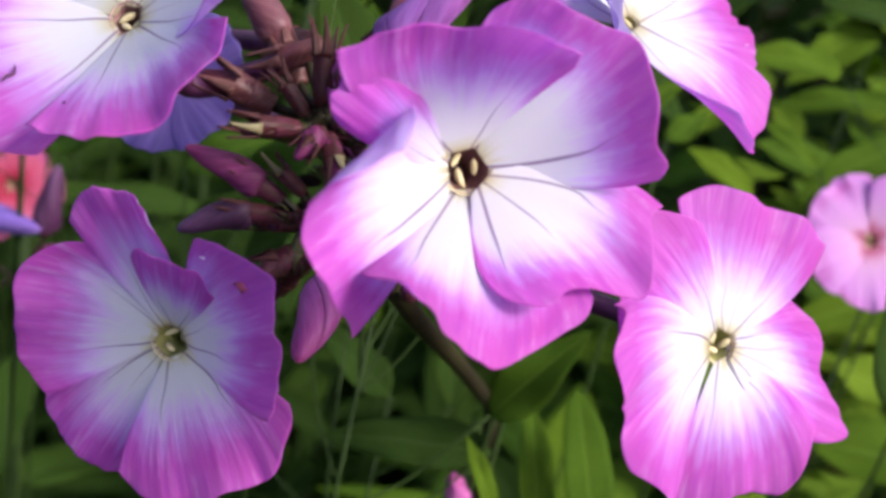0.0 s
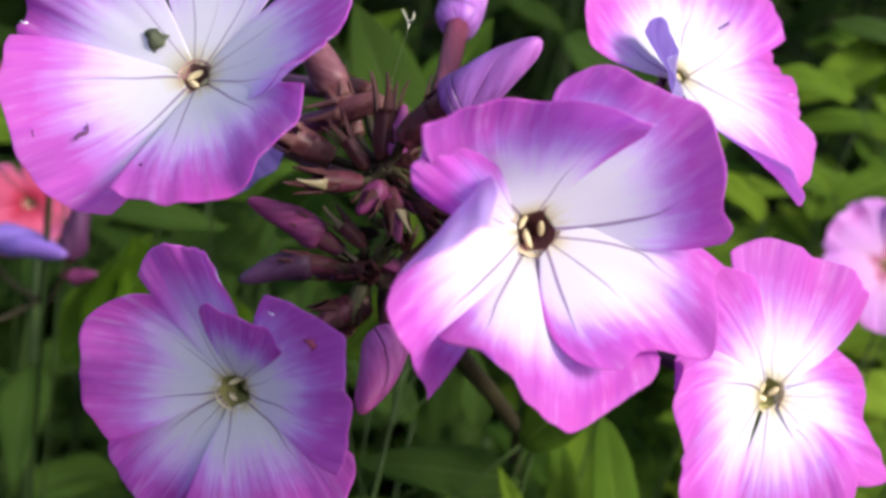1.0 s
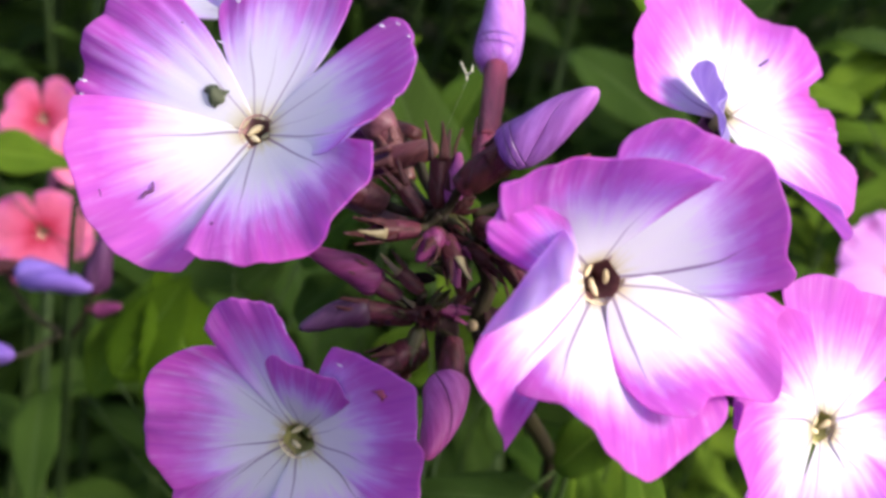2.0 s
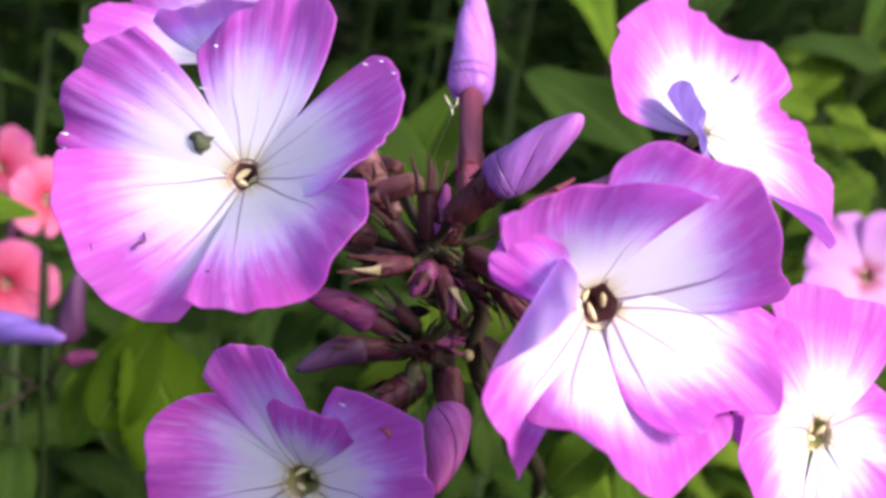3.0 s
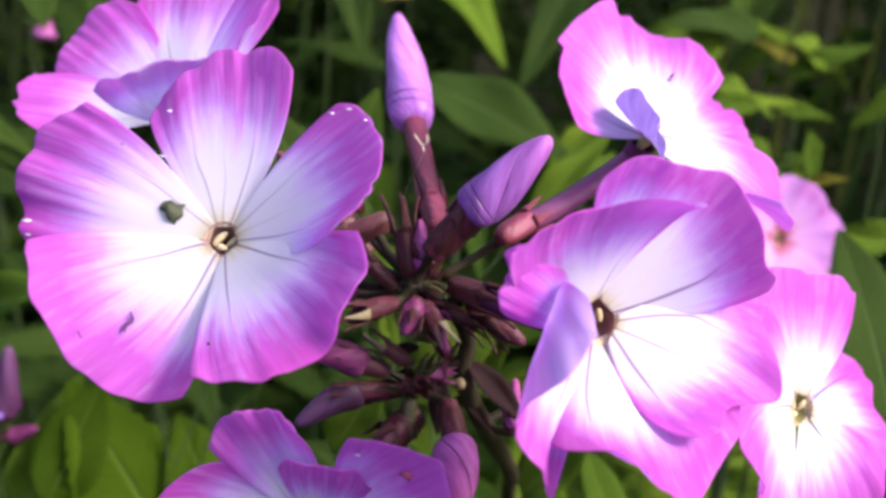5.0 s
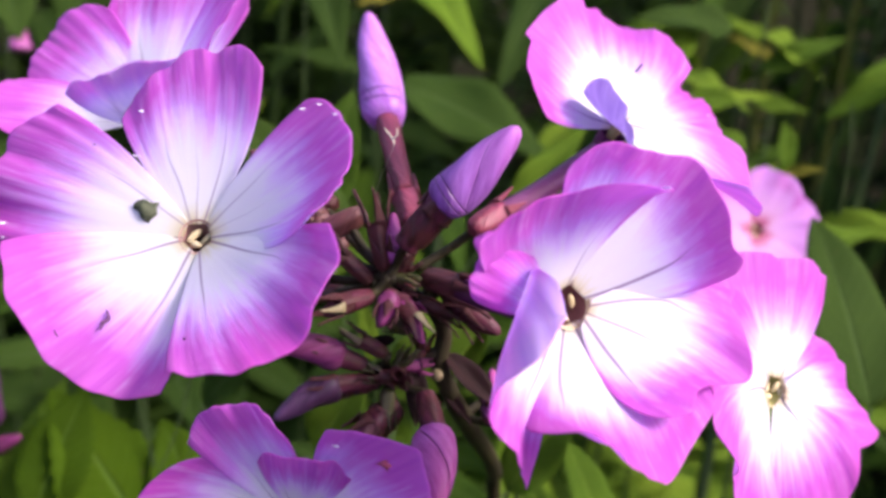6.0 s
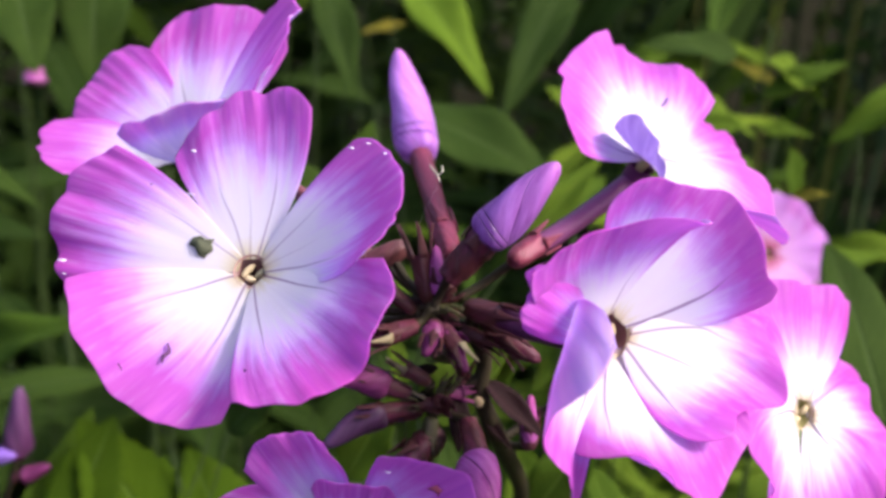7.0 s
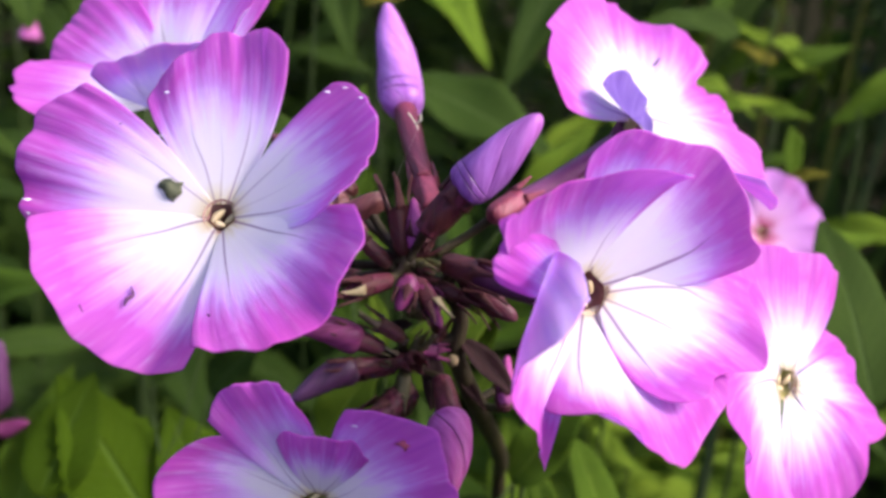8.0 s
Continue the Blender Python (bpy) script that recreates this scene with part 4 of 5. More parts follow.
flower(NAME, "pale pink phlox flower with a red eye further back", "pale flowers of the bed", (0.1081, 0.2054, 0.6786), (-0.15, -0.85, 0.4), round_rows(7, 0.0135, 0.0085), [PALE, PALE], (0.1334, 0.2244, 0.6753), seed=7, lining=THROAT_RED, tube_mat=TUBE_PINK)
for k, (at, axis, long) in enumerate((((-0.0832, 0.2927, 0.6355), (0.5, -0.7, 0.4), 0.0105), ((-0.0849, 0.2592, 0.625), (0.25, -0.9, 0.15), 0.0115), ((-0.1002, 0.3075, 0.6374), (-0.1, -0.8, 0.5), 0.011), ((-0.0953, 0.2747, 0.6126), (-0.2, -0.9, 0.1), 0.011))):
    flower(NAME, "coral-pink phlox flower of a neighbouring head", "coral flowers of the bed", at, axis, round_rows(20 + k, long, long * 0.58), [CORAL_PETAL, CORAL_PETAL], (-0.0997, 0.3116, 0.5938), seed=20 + k, lining=THROAT_RED, far=True)


def support(label, points, ends=()):
    """A bare stalk that carries a flower or bud further back."""
    foot = Vector(points[-1])
    thing = empty("phlox_plant", (foot.x, foot.y, 0), label, "plant")
    rod("stalk", [*points, (foot.x + 0.01, foot.y + 0.01, 0)], [0.0004, 0.0005, 0.0010], STEM_GREEN, thing, "", 8, 5)
    for e in ends:
        rod("branch", [points[0], Vector(points[0]).lerp(Vector(e), 0.5) + Vector((0, 0, -0.003)), e], [0.0006, 0.0005, 0.0005], STEM, thing, "", 6, 4)


support("phlox plant with a green stalk under coral flowers", [(-0.0997, 0.3116, 0.5938), (-0.0996, 0.3047, 0.5496)])
support("phlox plant with a green stalk under a pale pink flower", [(0.1334, 0.2244, 0.6753), (0.1397, 0.2185, 0.6493)])
support("phlox plant whose green stalk bears closed side buds", [(-0.0595, 0.1867, 0.6409), (-0.0574, 0.1835, 0.6202)], ((-0.073, 0.1884, 0.6525), (-0.054, 0.1848, 0.6522), (-0.0549, 0.1837, 0.6489), (-0.0736, 0.1764, 0.6397)))
support("thin green phlox stalk with one small pink bud", [(0.0272, 0.1367, 0.6443), (0.0302, 0.137, 0.6336)])
support("thin green phlox stalk far back in the bed", [(-0.0642, 0.378, 0.6816), (-0.0662, 0.3787, 0.6522)])
for top, low in (((0.4029, 0.6827, 0.7057), (0.4186, 0.6595, 0.566)), ((0.4875, 0.7667, 0.7002), (0.4973, 0.7385, 0.5426)), ((0.4174, 0.6256, 0.7119), (0.4348, 0.5951, 0.584))):
    support("thin bare green stalk at the edge of the dark gap", [top, low])
SIDE = "buds of the side shoot"
bud("phlox_bud", "lavender closed bud on a side shoot", SIDE, [(-0.073, 0.1884, 0.6525), (-0.0668, 0.1873, 0.6525), (-0.0612, 0.1845, 0.6536), (-0.0538, 0.1815, 0.6547)], 0.0031, 0.75, BUD_LILAC, 0.006, BUD_DARK, 0.0014, 41)
bud("phlox_bud", "dusky purple closed bud on a side shoot", SIDE, [(-0.054, 0.1848, 0.6522), (-0.0535, 0.1845, 0.6571), (-0.0528, 0.1859, 0.6662)], 0.0027, 0.8, BUD_DUSK, 0.006, BUD_DARK, 0.0014, 42)
bud("phlox_bud", "small pink bud on a side shoot", SIDE, [(-0.0549, 0.1837, 0.6489), (-0.0519, 0.1834, 0.6496), (-0.0481, 0.1815, 0.652)], 0.0016, 0.7, BUD_CRIMSON, 0.004, BUD_DARK, 0.0009, 43)
bud("phlox_bud", "lavender bud tip at the edge of the shoot", SIDE, [(-0.0736, 0.1764, 0.6397), (-0.0694, 0.1762, 0.6404), (-0.065, 0.1743, 0.6422)], 0.0026, 0.8, BUD_LILAC, 0.006, BUD_DARK, 0.0014, 44)
bud("phlox_bud", "small magenta bud low among the leaves", SIDE, [(0.0272, 0.1367, 0.6443), (0.0257, 0.1364, 0.6481), (0.0243, 0.1359, 0.6516)], 0.0020, 0.8, BUD_PINK, 0.004, BUD_DARK, 0.0009, 45)
bud("phlox_bud", "small pink flower bud far behind", "buds far behind", [(-0.0642, 0.378, 0.6816), (-0.0642, 0.379, 0.6842), (-0.064, 0.3809, 0.6895)], 0.0038, 0.9, BUD_PINK, 0.005, BUD_DARK, 0.0008, 46)

# ---- leaves that stand close behind the head ----
UP = (0, -0.6, 0.8)
NEAR = [
    ("bright", (0.0066, 0.1302, 0.6846), (0.0176, 0.127, 0.6987), UP, 1.5), ("bright", (-0.002, 0.1385, 0.6712), (0.0039, 0.1366, 0.6849), UP, 1.7), ("bright", (0.0071, 0.1364, 0.7006), (-0.0033, 0.1365, 0.7075), UP, 1.2), ("bright", (0.0045, 0.1324, 0.6888), (0.0033, 0.1362, 0.6974), UP, 1.0),
    ("dark", (0.0292, 0.1365, 0.6564), (0.0024, 0.1382, 0.6541), UP, 1.0), ("bright", (0.027, 0.1346, 0.664), (0.0354, 0.131, 0.6823), UP, 1.3), ("round", (0.0480, 0.1369, 0.6470), (0.0420, 0.1455, 0.6650), UP, 1.1),
    ("green", (0.0405, 0.1397, 0.6419), (0.0373, 0.1529, 0.6579), UP, 1.0), ("bright", (0.03, 0.1288, 0.6519), (0.0247, 0.1289, 0.663), UP, 0.9), ("dark", (0.015, 0.1698, 0.6416), (-0.0012, 0.176, 0.6514), UP, 1.3), ("dark", (0.0266, 0.169, 0.6423), (0.0232, 0.176, 0.6571), UP, 1.2),
    ("bright", (0.0043, 0.1571, 0.6609), (0.0073, 0.1555, 0.674), UP, 1.8),
    ("toothed", (-0.0249, 0.1711, 0.6314), (-0.0426, 0.182, 0.6617), UP, 1.5), ("toothed", (-0.0134, 0.172, 0.6279), (-0.0235, 0.1795, 0.655), UP, 1.7), ("green", (-0.0519, 0.1794, 0.6327), (-0.0419, 0.1869, 0.6607), UP, 1.1), ("bright", (0.0178, 0.1346, 0.6855), (0.0181, 0.128, 0.6977), UP, 1.3),
    ("bright", (0.0143, 0.1492, 0.6922), (0.0155, 0.137, 0.6901), UP, 1.2), ("bright", (0.0123, 0.1466, 0.6837), (0.017, 0.1354, 0.687), UP, 0.8),
    ("dark", (0.0942, 0.14, 0.6703), (0.094, 0.1623, 0.7004), UP, 1.5), ("bright", (0.1583, 0.2003, 0.6743), (0.1278, 0.222, 0.6793), UP, 0.9), ("bright", (0.1107, 0.2024, 0.6726), (0.1454, 0.2066, 0.6811), UP, 0.7),
    ("bright", (0.1311, 0.2335, 0.683), (0.1282, 0.2286, 0.6971), UP, 2.0), ("yellow", (0.1268, 0.2342, 0.6814), (0.1349, 0.2236, 0.689), UP, 0.8),
    ("bright", (0.0376, 0.1763, 0.694), (0.0522, 0.1785, 0.7116), UP, 0.9), ("dark", (0.0453, 0.3051, 0.6897), (0.0839, 0.2687, 0.6813), UP, 1.3), ("green", (0.0618, 0.4008, 0.7221), (0.0922, 0.3575, 0.6889), UP, 1.0), ("dark", (0.0241, 0.3469, 0.7262), (0.0345, 0.3196, 0.6907), UP, 0.9),
    ("green", (0.2109, 0.2756, 0.7097), (0.1703, 0.2795, 0.6886), UP, 0.9), ("yellow", (0.2839, 0.5361, 0.6645), (0.3009, 0.5077, 0.6608), UP, 0.9), ("dark", (0.1626, 0.4804, 0.7176), (0.1166, 0.4198, 0.6673), UP, 0.8), ("dark", (-0.0683, 0.3715, 0.7205), (-0.0605, 0.3382, 0.6965), UP, 1.6),
    ("dark", (-0.0433, 0.3875, 0.7234), (-0.046, 0.3629, 0.6848), UP, 1.6), ("green", (-0.0694, 0.2347, 0.6489), (-0.0458, 0.2137, 0.6701), UP, 0.9), ("green", (0.1807, 0.3705, 0.7333), (0.1654, 0.3428, 0.7064), UP, 1.1), ("yellow", (0.0783, 0.5442, 0.6748), (0.1007, 0.5412, 0.6842), UP, 0.8),
    ("bright", (-0.0948, 0.2367, 0.654), (-0.0726, 0.2438, 0.6544), UP, 1.5), ("bright", (-0.0119, 0.2179, 0.6925), (-0.004, 0.2126, 0.707), UP, 1.3), ("green", (0.0607, 0.2087, 0.689), (0.0683, 0.2116, 0.6971), UP, 1.5),
    ("bright", (0.1341, 0.2984, 0.7092), (0.1088, 0.2827, 0.6931), UP, 1.2), ("bright", (0.1353, 0.2693, 0.6939), (0.1003, 0.2711, 0.6899), UP, 0.8), ("green", (0.1342, 0.2792, 0.667), (0.1038, 0.2668, 0.6812), UP, 1.2), ("bright", (0.1701, 0.268, 0.6506), (0.1164, 0.2464, 0.6393), UP, 0.9),
    ("bright", (0.1094, 0.2535, 0.7017), (0.0833, 0.247, 0.7058), UP, 1.2), ("bright", (0.1311, 0.2555, 0.6869), (0.1059, 0.2417, 0.675), UP, 1.1), ("bright", (0.098, 0.2501, 0.6674), (0.0797, 0.2466, 0.6797), UP, 1.3), ("dark", (0.1469, 0.2971, 0.7093), (0.1145, 0.2923, 0.7155), UP, 1.2), ("bright", (0.1005, 0.225, 0.6855), (0.087, 0.2303, 0.6941), UP, 1.0),
    ("dark", (-0.0266, 0.1822, 0.6592), (-0.0193, 0.1862, 0.6696), UP, 1.6), ("green", (-0.0302, 0.1875, 0.67), (-0.0164, 0.1906, 0.68), UP, 1.5), ("dark", (-0.0163, 0.1801, 0.6572), (-0.0086, 0.1736, 0.6717), UP, 1.5), ("toothed", (-0.046, 0.1737, 0.6409), (-0.0369, 0.182, 0.6616), UP, 1.5),
    ("dark", (0.0045, 0.168, 0.688), (-0.0090, 0.166, 0.7165), UP, 1.6), ("bright", (0.0035, 0.158, 0.6905), (-0.0005, 0.160, 0.7050), UP, 1.6), ("green", (0.0060, 0.202, 0.6850), (0.0125, 0.200, 0.7110), UP, 1.5), ("green", (0.0010, 0.205, 0.6800), (-0.0020, 0.200, 0.7040), UP, 1.8), ("green", (-0.0170, 0.182, 0.6680), (-0.0075, 0.172, 0.6900), UP, 1.3),
]
SAY = {"green": "leafy shoot with green lance-shaped leaves", "bright": "leafy shoot with bright green leaves", "round": "leafy shoot with a blunt bright green leaf", "dark": "leafy shoot with dark blue-green leaves", "yellow": "thin shoot with yellowing narrow leaves", "toothed": "leafy shoot with a broad toothed bright green leaf"}
shoots = []
for shape, base, tip, face, wide in NEAR:
    base = Vector(base)
    host = next((s for s, at in shoots if (at - base).xy.length < 0.03), None)
    if host is None:
        host = empty("leafy_shoot", (base.x, base.y, 0), SAY[shape], "plant", "leafy shoots behind the head")
        shoots.append((host, base))
        rod("stalk", [(base.x, base.y, 0), (base.x + 0.004, base.y + 0.004, base.z * 0.5), base], [0.0010, 0.0006, 0.0003], STEM_GREEN, host, "", 7, 5)
    else:
        foot = Vector((host.location.x, host.location.y, base.z - 0.02))
        rod("leaf_stalk", [foot, foot.lerp(base, 0.5) + Vector((0, 0, -0.003)), base], [0.00016, 0.00018, 0.00025], STEM_GREEN, host, "", 6, 4)
    place_leaf(SHAPES[shape], leaf_matrix(base, tip, face, wide), host)


def bushy_shoot(top, reach, count, seed):
    """A side shoot crowded with small overlapping leaves."""
    rng = random.Random(seed)
    top = Vector(top)
    foot = Vector((top.x + 0.01, top.y + 0.02, 0))
    thing = empty("leafy_shoot", foot, "bushy shoot crowded with small yellowish green leaves", "plant", "bushy shoots of the bed")
    line = [foot, foot.lerp(top, 0.55) + Vector((0.004, 0.006, 0)), top]
    rod("stalk", line, [0.0016, 0.0011, 0.0005], STEM_GREEN, thing, "", 7, 6)
    way = curve_points(line, 24)
    for k in range(count):
        p = way[len(way) - 1 - int(len(way) * 0.24 * rng.random() ** 0.8)]
        a = k * 2.4 + rng.uniform(-0.6, 0.6)
        d = Vector((math.cos(a), math.sin(a) * 0.8, rng.uniform(-0.5, 0.7))).normalized()
        m = leaf_matrix(p, p + d * reach * rng.uniform(0.6, 1.2), (rng.uniform(-0.5, 0.5), -0.5 + rng.uniform(-0.4, 0.4), 0.8), rng.uniform(0.8, 1.4))
        place_leaf(SHAPES[rng.choice(("green", "lime", "lime", "bright", "lime"))], m, thing)


for k, (x, y, z) in enumerate(((0.150, 0.335, 0.700), (0.128, 0.345, 0.672), (0.172, 0.352, 0.672), (0.185, 0.330, 0.640), (0.146, 0.318, 0.640), (0.200, 0.365, 0.708), (0.118, 0.300, 0.610), (0.165, 0.300, 0.600), (0.112, 0.325, 0.648), (0.160, 0.335, 0.655), (0.130, 0.310, 0.630), (0.196, 0.345, 0.670))):
    bushy_shoot((x, y, z), 0.034, 22, 700 + k)


# ---- leafy plants of the bed ----
def plant(x, y, height, seed, lean=0.06, low=0.25, big=1.0, kinds=LEAVES):
    rng = random.Random(seed)
    thing = empty("phlox_plant", (x, y, 0), "leafy green phlox stalk in the crowded bed", "plant", "plants of the bed")
    top = Vector((x + rng.uniform(-lean, lean), y + rng.uniform(-lean, lean), height))
    mid = Vector((x, y, 0)).lerp(top, 0.5) + Vector((rng.uniform(-0.02, 0.02), rng.uniform(-0.02, 0.02), 0))
    rod("stalk", [(x, y, 0), mid, top], [0.003, 0.0025, 0.0014], STEM_GREEN, thing, "", 7, 5)
    line = curve_points([(x, y, 0), mid, top], 12)
    count = rng.randint(13, 18)
    for k in range(count):
        t = low + (1 - low) * k / (count - 1)
        p = line[min(int(t * (len(line) - 1)), len(line) - 1)]
        a = k * 1.57 + rng.uniform(-0.5, 0.5)
        rise = rng.uniform(-0.35, 0.55)
        long = big * rng.uniform(0.055, 0.10) * (1.1 - 0.35 * t)
        d = Vector((math.cos(a), math.sin(a), rise)).normalized()
        m = leaf_matrix(p, p + d * long, (rng.uniform(-0.3, 0.3), -0.25 + rng.uniform(-0.3, 0.3), 1), rng.uniform(0.85, 1.25))
        place_leaf(rng.choice(kinds), m, thing)


def gap(x, y):
    """A gap that runs back between the stands; its nearly black soil stands in for deep shade."""
    return GAP_FROM < (x + 0.03) / y < GAP_TO


GAP_FROM, GAP_TO = 0.60, 0.92
rng = random.Random(5)
for k in range(46):
    y = 0.22 + 0.5 * (k / 45) ** 1.1
    x = rng.uniform(-0.5, 0.6) * (0.25 + 0.95 * y) + 0.12 * y
    tall = 0.70 - 0.12 * y if y > 0.32 else 0.59
    high = tall + rng.uniform(-0.09, 0.02)
    # left of the head only the darkest leaf colour, standing in for shade
    if not (gap(x, y) and y > 0.36):
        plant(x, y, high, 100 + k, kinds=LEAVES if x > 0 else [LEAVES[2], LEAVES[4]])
# bare and dry stems that stand close together along the dark gap
for k in range(46):
    y = 0.55 + 0.5 * rng.random()
    x = (0.50 + 0.50 * rng.random()) * y - 0.03
    stand = empty("grass_stem", (x, y, 0), "tall thin olive stem in the shade of the bed", "stem", "stems along the path")
    lean = Vector((rng.uniform(-0.07, 0.07), rng.uniform(-0.05, 0.05), rng.uniform(0.74, 0.95)))
    foot = Vector((x, y, 0))
    rod("stalk", [foot, foot + lean * 0.5 + Vector((rng.uniform(-0.02, 0.02), 0, 0)), foot + lean], [0.0028, 0.0022, 0.0010], rng.choice((STEM_GREEN, STEM_OLIVE)), stand, "", 6, 5)
    for j in range(rng.randint(2, 4)):
        p = foot + lean * rng.uniform(0.6, 0.98)
        a = rng.uniform(0, 6.28)
        d = Vector((math.cos(a), math.sin(a), rng.uniform(-1.4, -0.3))).normalized()
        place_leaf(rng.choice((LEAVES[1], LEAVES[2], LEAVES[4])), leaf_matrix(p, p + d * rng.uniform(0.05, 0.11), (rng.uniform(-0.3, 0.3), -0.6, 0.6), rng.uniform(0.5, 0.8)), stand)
# a taller, darker-coloured stand behind, whose leaves begin above bare stalks
for k in range(64):
    y = 0.75 + 0.75 * rng.random()
    x = rng.uniform(-0.62, 0.72) * (0.1 + y) + 0.18 * y
    if gap(x, y) and k % 3:
        continue
    # mostly the darkest leaf colour, to imitate deep shade
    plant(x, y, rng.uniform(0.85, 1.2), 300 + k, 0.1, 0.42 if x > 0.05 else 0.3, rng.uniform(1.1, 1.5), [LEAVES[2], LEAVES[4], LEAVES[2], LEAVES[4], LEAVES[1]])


def thicket(seed, count):
    """The crowded foliage further back, as one mass of leaves."""
    rng = random.Random(seed)
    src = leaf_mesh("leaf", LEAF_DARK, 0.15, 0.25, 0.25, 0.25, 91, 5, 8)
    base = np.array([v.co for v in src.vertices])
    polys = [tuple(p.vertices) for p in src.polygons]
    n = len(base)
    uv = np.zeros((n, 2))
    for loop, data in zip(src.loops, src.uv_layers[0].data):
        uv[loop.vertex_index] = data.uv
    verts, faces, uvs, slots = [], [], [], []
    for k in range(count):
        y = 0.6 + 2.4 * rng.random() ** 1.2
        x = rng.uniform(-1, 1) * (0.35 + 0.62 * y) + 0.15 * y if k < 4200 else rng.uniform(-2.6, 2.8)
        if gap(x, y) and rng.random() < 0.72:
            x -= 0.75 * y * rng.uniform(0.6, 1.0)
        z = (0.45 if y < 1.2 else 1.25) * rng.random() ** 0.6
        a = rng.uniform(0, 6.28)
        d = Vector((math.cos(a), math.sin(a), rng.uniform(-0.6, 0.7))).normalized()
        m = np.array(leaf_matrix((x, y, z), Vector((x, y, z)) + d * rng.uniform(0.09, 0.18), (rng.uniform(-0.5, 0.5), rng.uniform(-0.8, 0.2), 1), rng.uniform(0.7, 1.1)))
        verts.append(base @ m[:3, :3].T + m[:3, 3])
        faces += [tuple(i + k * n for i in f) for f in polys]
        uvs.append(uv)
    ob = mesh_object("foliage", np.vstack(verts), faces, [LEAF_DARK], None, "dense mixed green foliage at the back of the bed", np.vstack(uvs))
    tagged(ob, "", "foliage", kind="stuff")


thicket(9, 8200)


def hedge(seed, count):
    """Tall unseen growth, added beside the bed to keep the sun off the gap."""
    rng = random.Random(seed)
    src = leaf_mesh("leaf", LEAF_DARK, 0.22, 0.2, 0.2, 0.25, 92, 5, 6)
    base = np.array([v.co for v in src.vertices])
    polys = [tuple(p.vertices) for p in src.polygons]
    n = len(base)
    uv = np.zeros((n, 2))
    for loop, data in zip(src.loops, src.uv_layers[0].data):
        uv[loop.vertex_index] = data.uv
    verts, faces, uvs = [], [], []
    for k in range(count):
        at = Vector((rng.uniform(0.88, 1.55), rng.uniform(0.10, 0.95), 1.75 * rng.random() ** 0.8))
        a = rng.uniform(0, 6.28)
        d = Vector((math.cos(a), math.sin(a), rng.uniform(-0.7, 0.4))).normalized()
        m = np.array(leaf_matrix(at, at + d * rng.uniform(0.10, 0.18), (rng.uniform(-0.5, 0.8), rng.uniform(-0.8, 0.2), 1), rng.uniform(0.9, 1.3)))
        verts.append(base @ m[:3, :3].T + m[:3, 3])
        faces += [tuple(i + k * n for i in f) for f in polys]
        uvs.append(uv)
    ob = mesh_object("hedge", np.vstack(verts), faces, [LEAF_DARK], None, "added unseen green growth that shades part of the bed", np.vstack(uvs))
    tagged(ob, "", "foliage", kind="stuff")


hedge(12, 2600)

# ---- small marks on the flowers ----

def blob(name, parent, at, face, size, material, label, seed, squash=0.25):
    """A small flat irregular crumb that lies on a petal."""
    rng = random.Random(seed)
    frame3 = basis(face)
    verts, faces = [Vector(at) - parent.location + frame3 @ Vector((0, 0, size * squash))], []
    for ring, (r, h) in enumerate(((0.6, 0.8), (1.0, 0.0))):
        for k in range(10):
            a = 2 * math.pi * k / 10
            q = size * r * rng.uniform(0.35, 1.35)
            verts.append(Vector(at) - parent.location + frame3 @ Vector((math.cos(a) * q * (1.4 if name == "nick" else 1.0), math.sin(a) * q * (0.28 if name == "nick" else 0.8), size * squash * h)))
    for k in range(10):
        j = (k + 1) % 10
        faces += [(0, 1 + k, 1 + j), (1 + k, 11 + k, 11 + j, 1 + j)]
    faces.append(tuple(range(20, 10, -1)))
    return mesh_object(name, verts, faces, [material], parent, label)


def on_petal(mark, thing, which):
    """Hangs a mark on the petal that bears it."""
    mark.parent = PETALS_OF[thing.name][which]


face_a, face_d, face_e = (-0.278, -0.76, 0.587), (-0.295, -0.915, 0.276), (0.127, -0.551, 0.825)
on_petal(rod("speck", [(-0.02888, 0.08417, 0.71825), (-0.02869, 0.08457, 0.71861), (-0.02822, 0.08486, 0.71887), (-0.02837, 0.08544, 0.71938)], [0.00008, 0.00017, 0.00015, 0.00006], SPECK, flower_a, "dark curled speck", 6, 4), flower_a, 1)
on_petal(rod("speck", [(-0.03213, 0.08383, 0.7179), (-0.03241, 0.08428, 0.71829)], [0.00005, 0.00006], SPECK, flower_a, "dark curled speck", 6, 4), flower_a, 1)
on_petal(blob("speck", flower_a, (-0.02243, 0.07899, 0.7196), face_a, 0.00014, SPECK, "", 1), flower_a, 2)
on_petal(blob("speck", flower_a, (-0.02916, 0.09543, 0.73051), face_a, 0.00012, SPECK, "", 2), flower_a, 0)
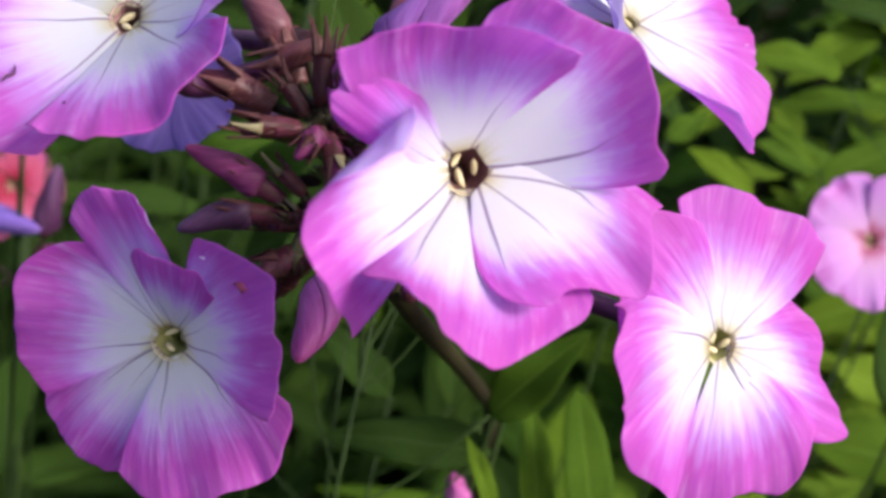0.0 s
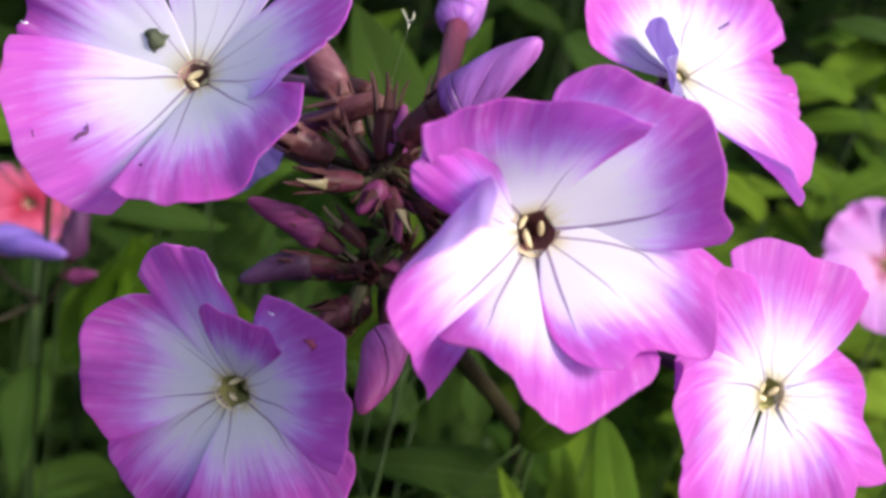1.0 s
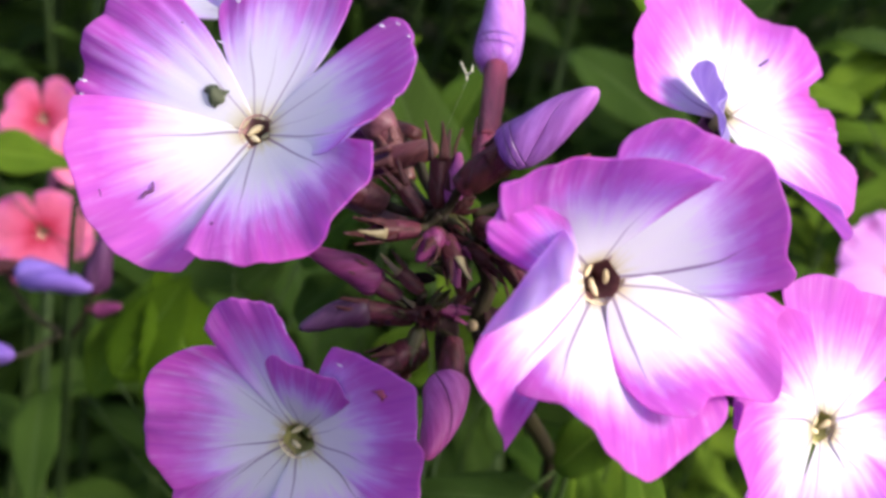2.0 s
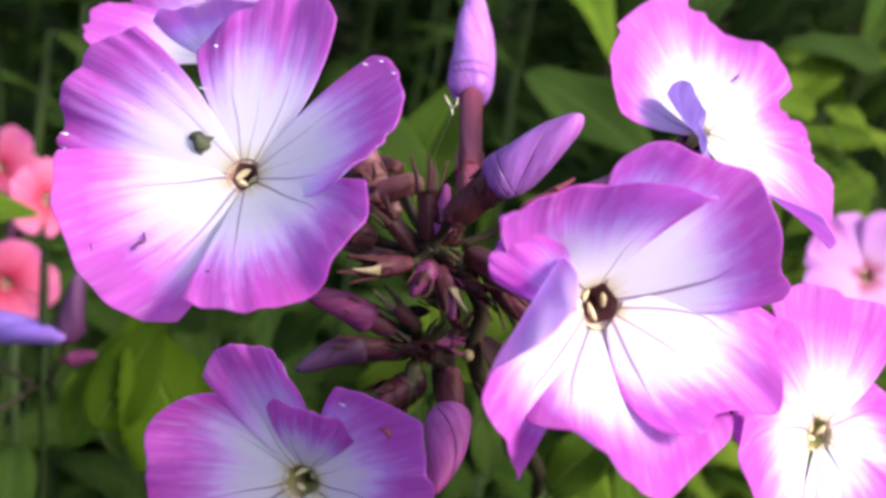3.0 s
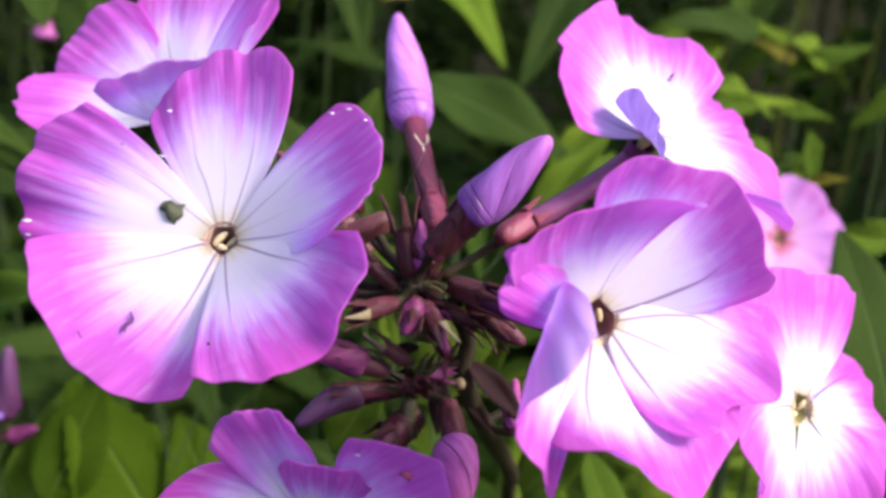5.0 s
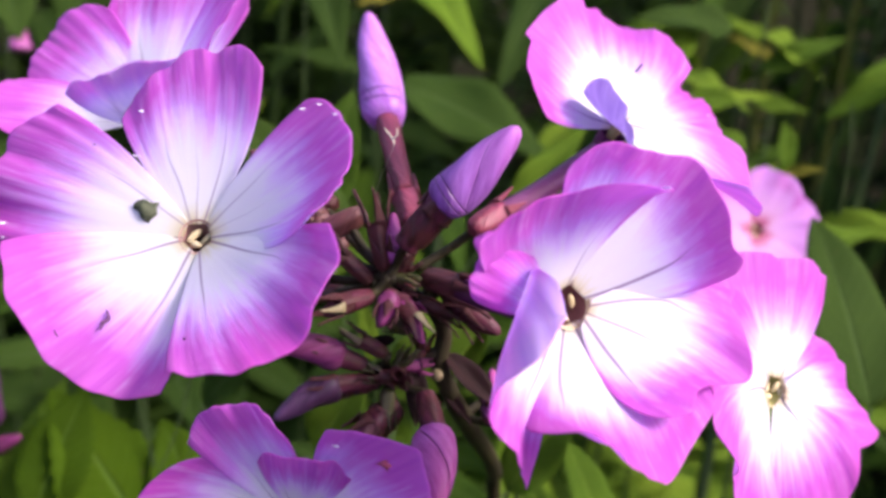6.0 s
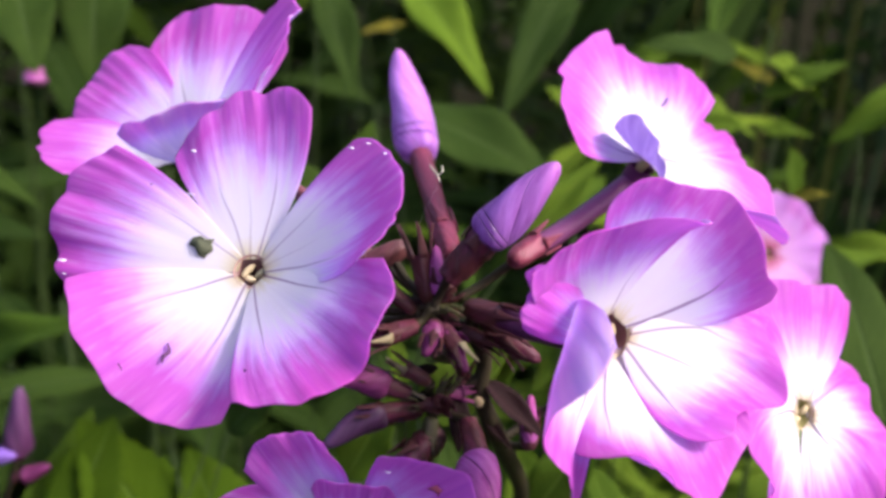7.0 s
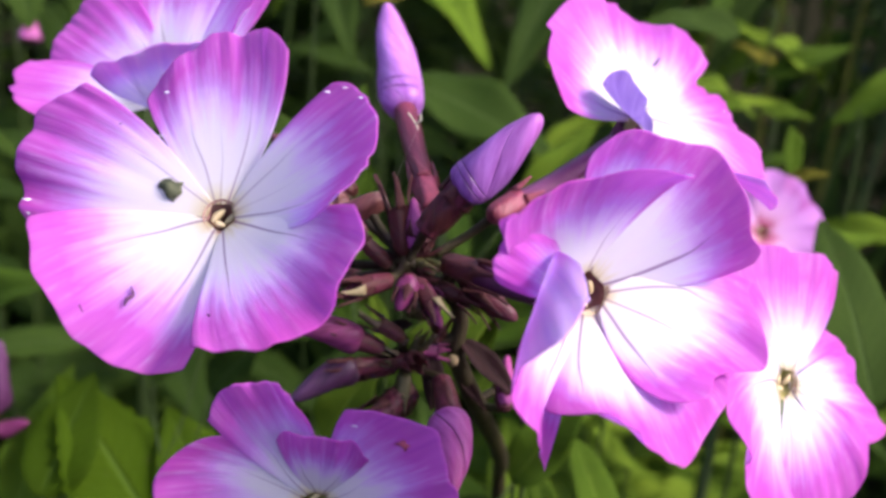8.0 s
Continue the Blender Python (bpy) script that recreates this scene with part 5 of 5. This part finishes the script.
for k, (at, size, which) in enumerate((((-0.03721, 0.09543, 0.72351), 0.00030, 0), ((-0.01211, 0.09013, 0.73509), 0.00022, 3), ((-0.01094, 0.08892, 0.73581), 0.00018, 3), ((-0.00951, 0.08399, 0.73464), 0.00028, 3), ((-0.00992, 0.08629, 0.7356), 0.0002, 3), ((-0.0252, 0.10032, 0.73224), 0.00026, 4), ((-0.02423, 0.1012, 0.73351), 0.0003, 4), ((-0.02573, 0.09663, 0.72913), 0.00024, 4), ((-0.02056, 0.07386, 0.71941), 0.0002, 2), ((-0.03506, 0.08524, 0.71926), 0.00012, 1), ((-0.03705, 0.09468, 0.7225), 0.00016, 0), ((-0.0236, 0.10178, 0.73435), 0.0002, 4))):
    on_petal(blob("nick", flower_a, at, face_a, size * 1.15, NICK, "whitish frayed nick", 10 + k, 0.04), flower_a, which)
on_petal(blob("stain", flower_d, (-0.00674, 0.07538, 0.70901), face_d, 0.00062, RUST, "rust-brown stain", 31, 0.08), flower_d, 4)
on_petal(blob("nick", flower_d, (-0.01041, 0.07807, 0.70947), face_d, 0.0003, NICK, "whitish frayed nick", 32, 0.12), flower_d, 4)
on_petal(rod("speck", [(0.02687, 0.10864, 0.73479), (0.02793, 0.10972, 0.73536)], [0.0001, 0.00014], SPECK, flower_e, "dark speck", 6, 4), flower_e, 1)
for k, (at, which) in enumerate((((0.03643, 0.11087, 0.73092), 2), ((0.0361, 0.10841, 0.72994), 2), ((0.02423, 0.11697, 0.73985), 1))):
    on_petal(blob("nick", flower_e, at, face_e, 0.0003, NICK, "whitish frayed nick", 40 + k, 0.12), flower_e, which)


def patch_hole(thing, which, u, v, size, material, label):
    """A small crumpled sheet, added on a petal in place of a torn hole."""
    skin = PETALS_OF[thing.name][which].data
    n = int(round(math.sqrt(len(skin.vertices) / 2)))
    at = [np.array(skin.vertices[int(v * (n - 1) + dj) * n + int(u * (n - 1) + di)].co) for di, dj in ((0, 0), (3, 0), (0, 3))]
    x, y = at[1] - at[0], at[2] - at[0]
    x, y = x / np.linalg.norm(x), y / np.linalg.norm(y)
    z = np.cross(x, y)
    z /= np.linalg.norm(z)
    y = np.cross(z, x)
    grid = np.zeros((9, 9, 3))
    for j in range(9):
        for i in range(9):
            s, t = i / 8 - 0.5, j / 8 - 0.5
            across = s * (1.0 - 0.62 * (t + 0.5)) + 0.10 * t + 0.05 * math.sin(9 * t)
            along = t * 0.9 - 0.22 * max(0.0, 0.30 - abs(s + 0.05)) / 0.30 * (t < -0.3)
            lift = 0.16 + 0.10 * math.sin(5 * s + 2) + 0.08 * math.cos(6 * t)
            grid[j, i] = at[0] + size * (across * x + along * y + lift * z)
    verts, faces, uvs, slots = sheet(grid, size * 0.05)
    ob = mesh_object("leaf_scrap", verts, faces, [material] * 2, thing, label, uvs, slots)
    ob.parent = PETALS_OF[thing.name][which]


patch_hole(flower_a, 0, 0.645, 0.225, 0.0020, HOLE_FILL, "crumpled grey-green sheet that stands in for a torn hole")
fork = Vector((-0.0044, 0.0892, 0.7327))
thread = empty("thread", fork, "pale forked fibre on a fine strand of cobweb", "thread")
rod("strand", [(-0.0051, 0.0896, 0.7336), fork, (-0.0043, 0.0888, 0.7323)], [0.00006, 0.00009, 0.00004], THREAD, thread, "", 6, 5)
rod("strand", [fork, (-0.0041, 0.0888, 0.7332), (-0.0041, 0.089, 0.7337)], [0.00008, 0.00008, 0.00005], THREAD, thread, "", 6, 5)
rod("strand", [(-0.0043, 0.0888, 0.7323), (-0.0045, 0.0942, 0.7265), (-0.0044, 0.0943, 0.7249)], [0.000012, 0.000012, 0.000012], THREAD, thread, "", 5, 5)
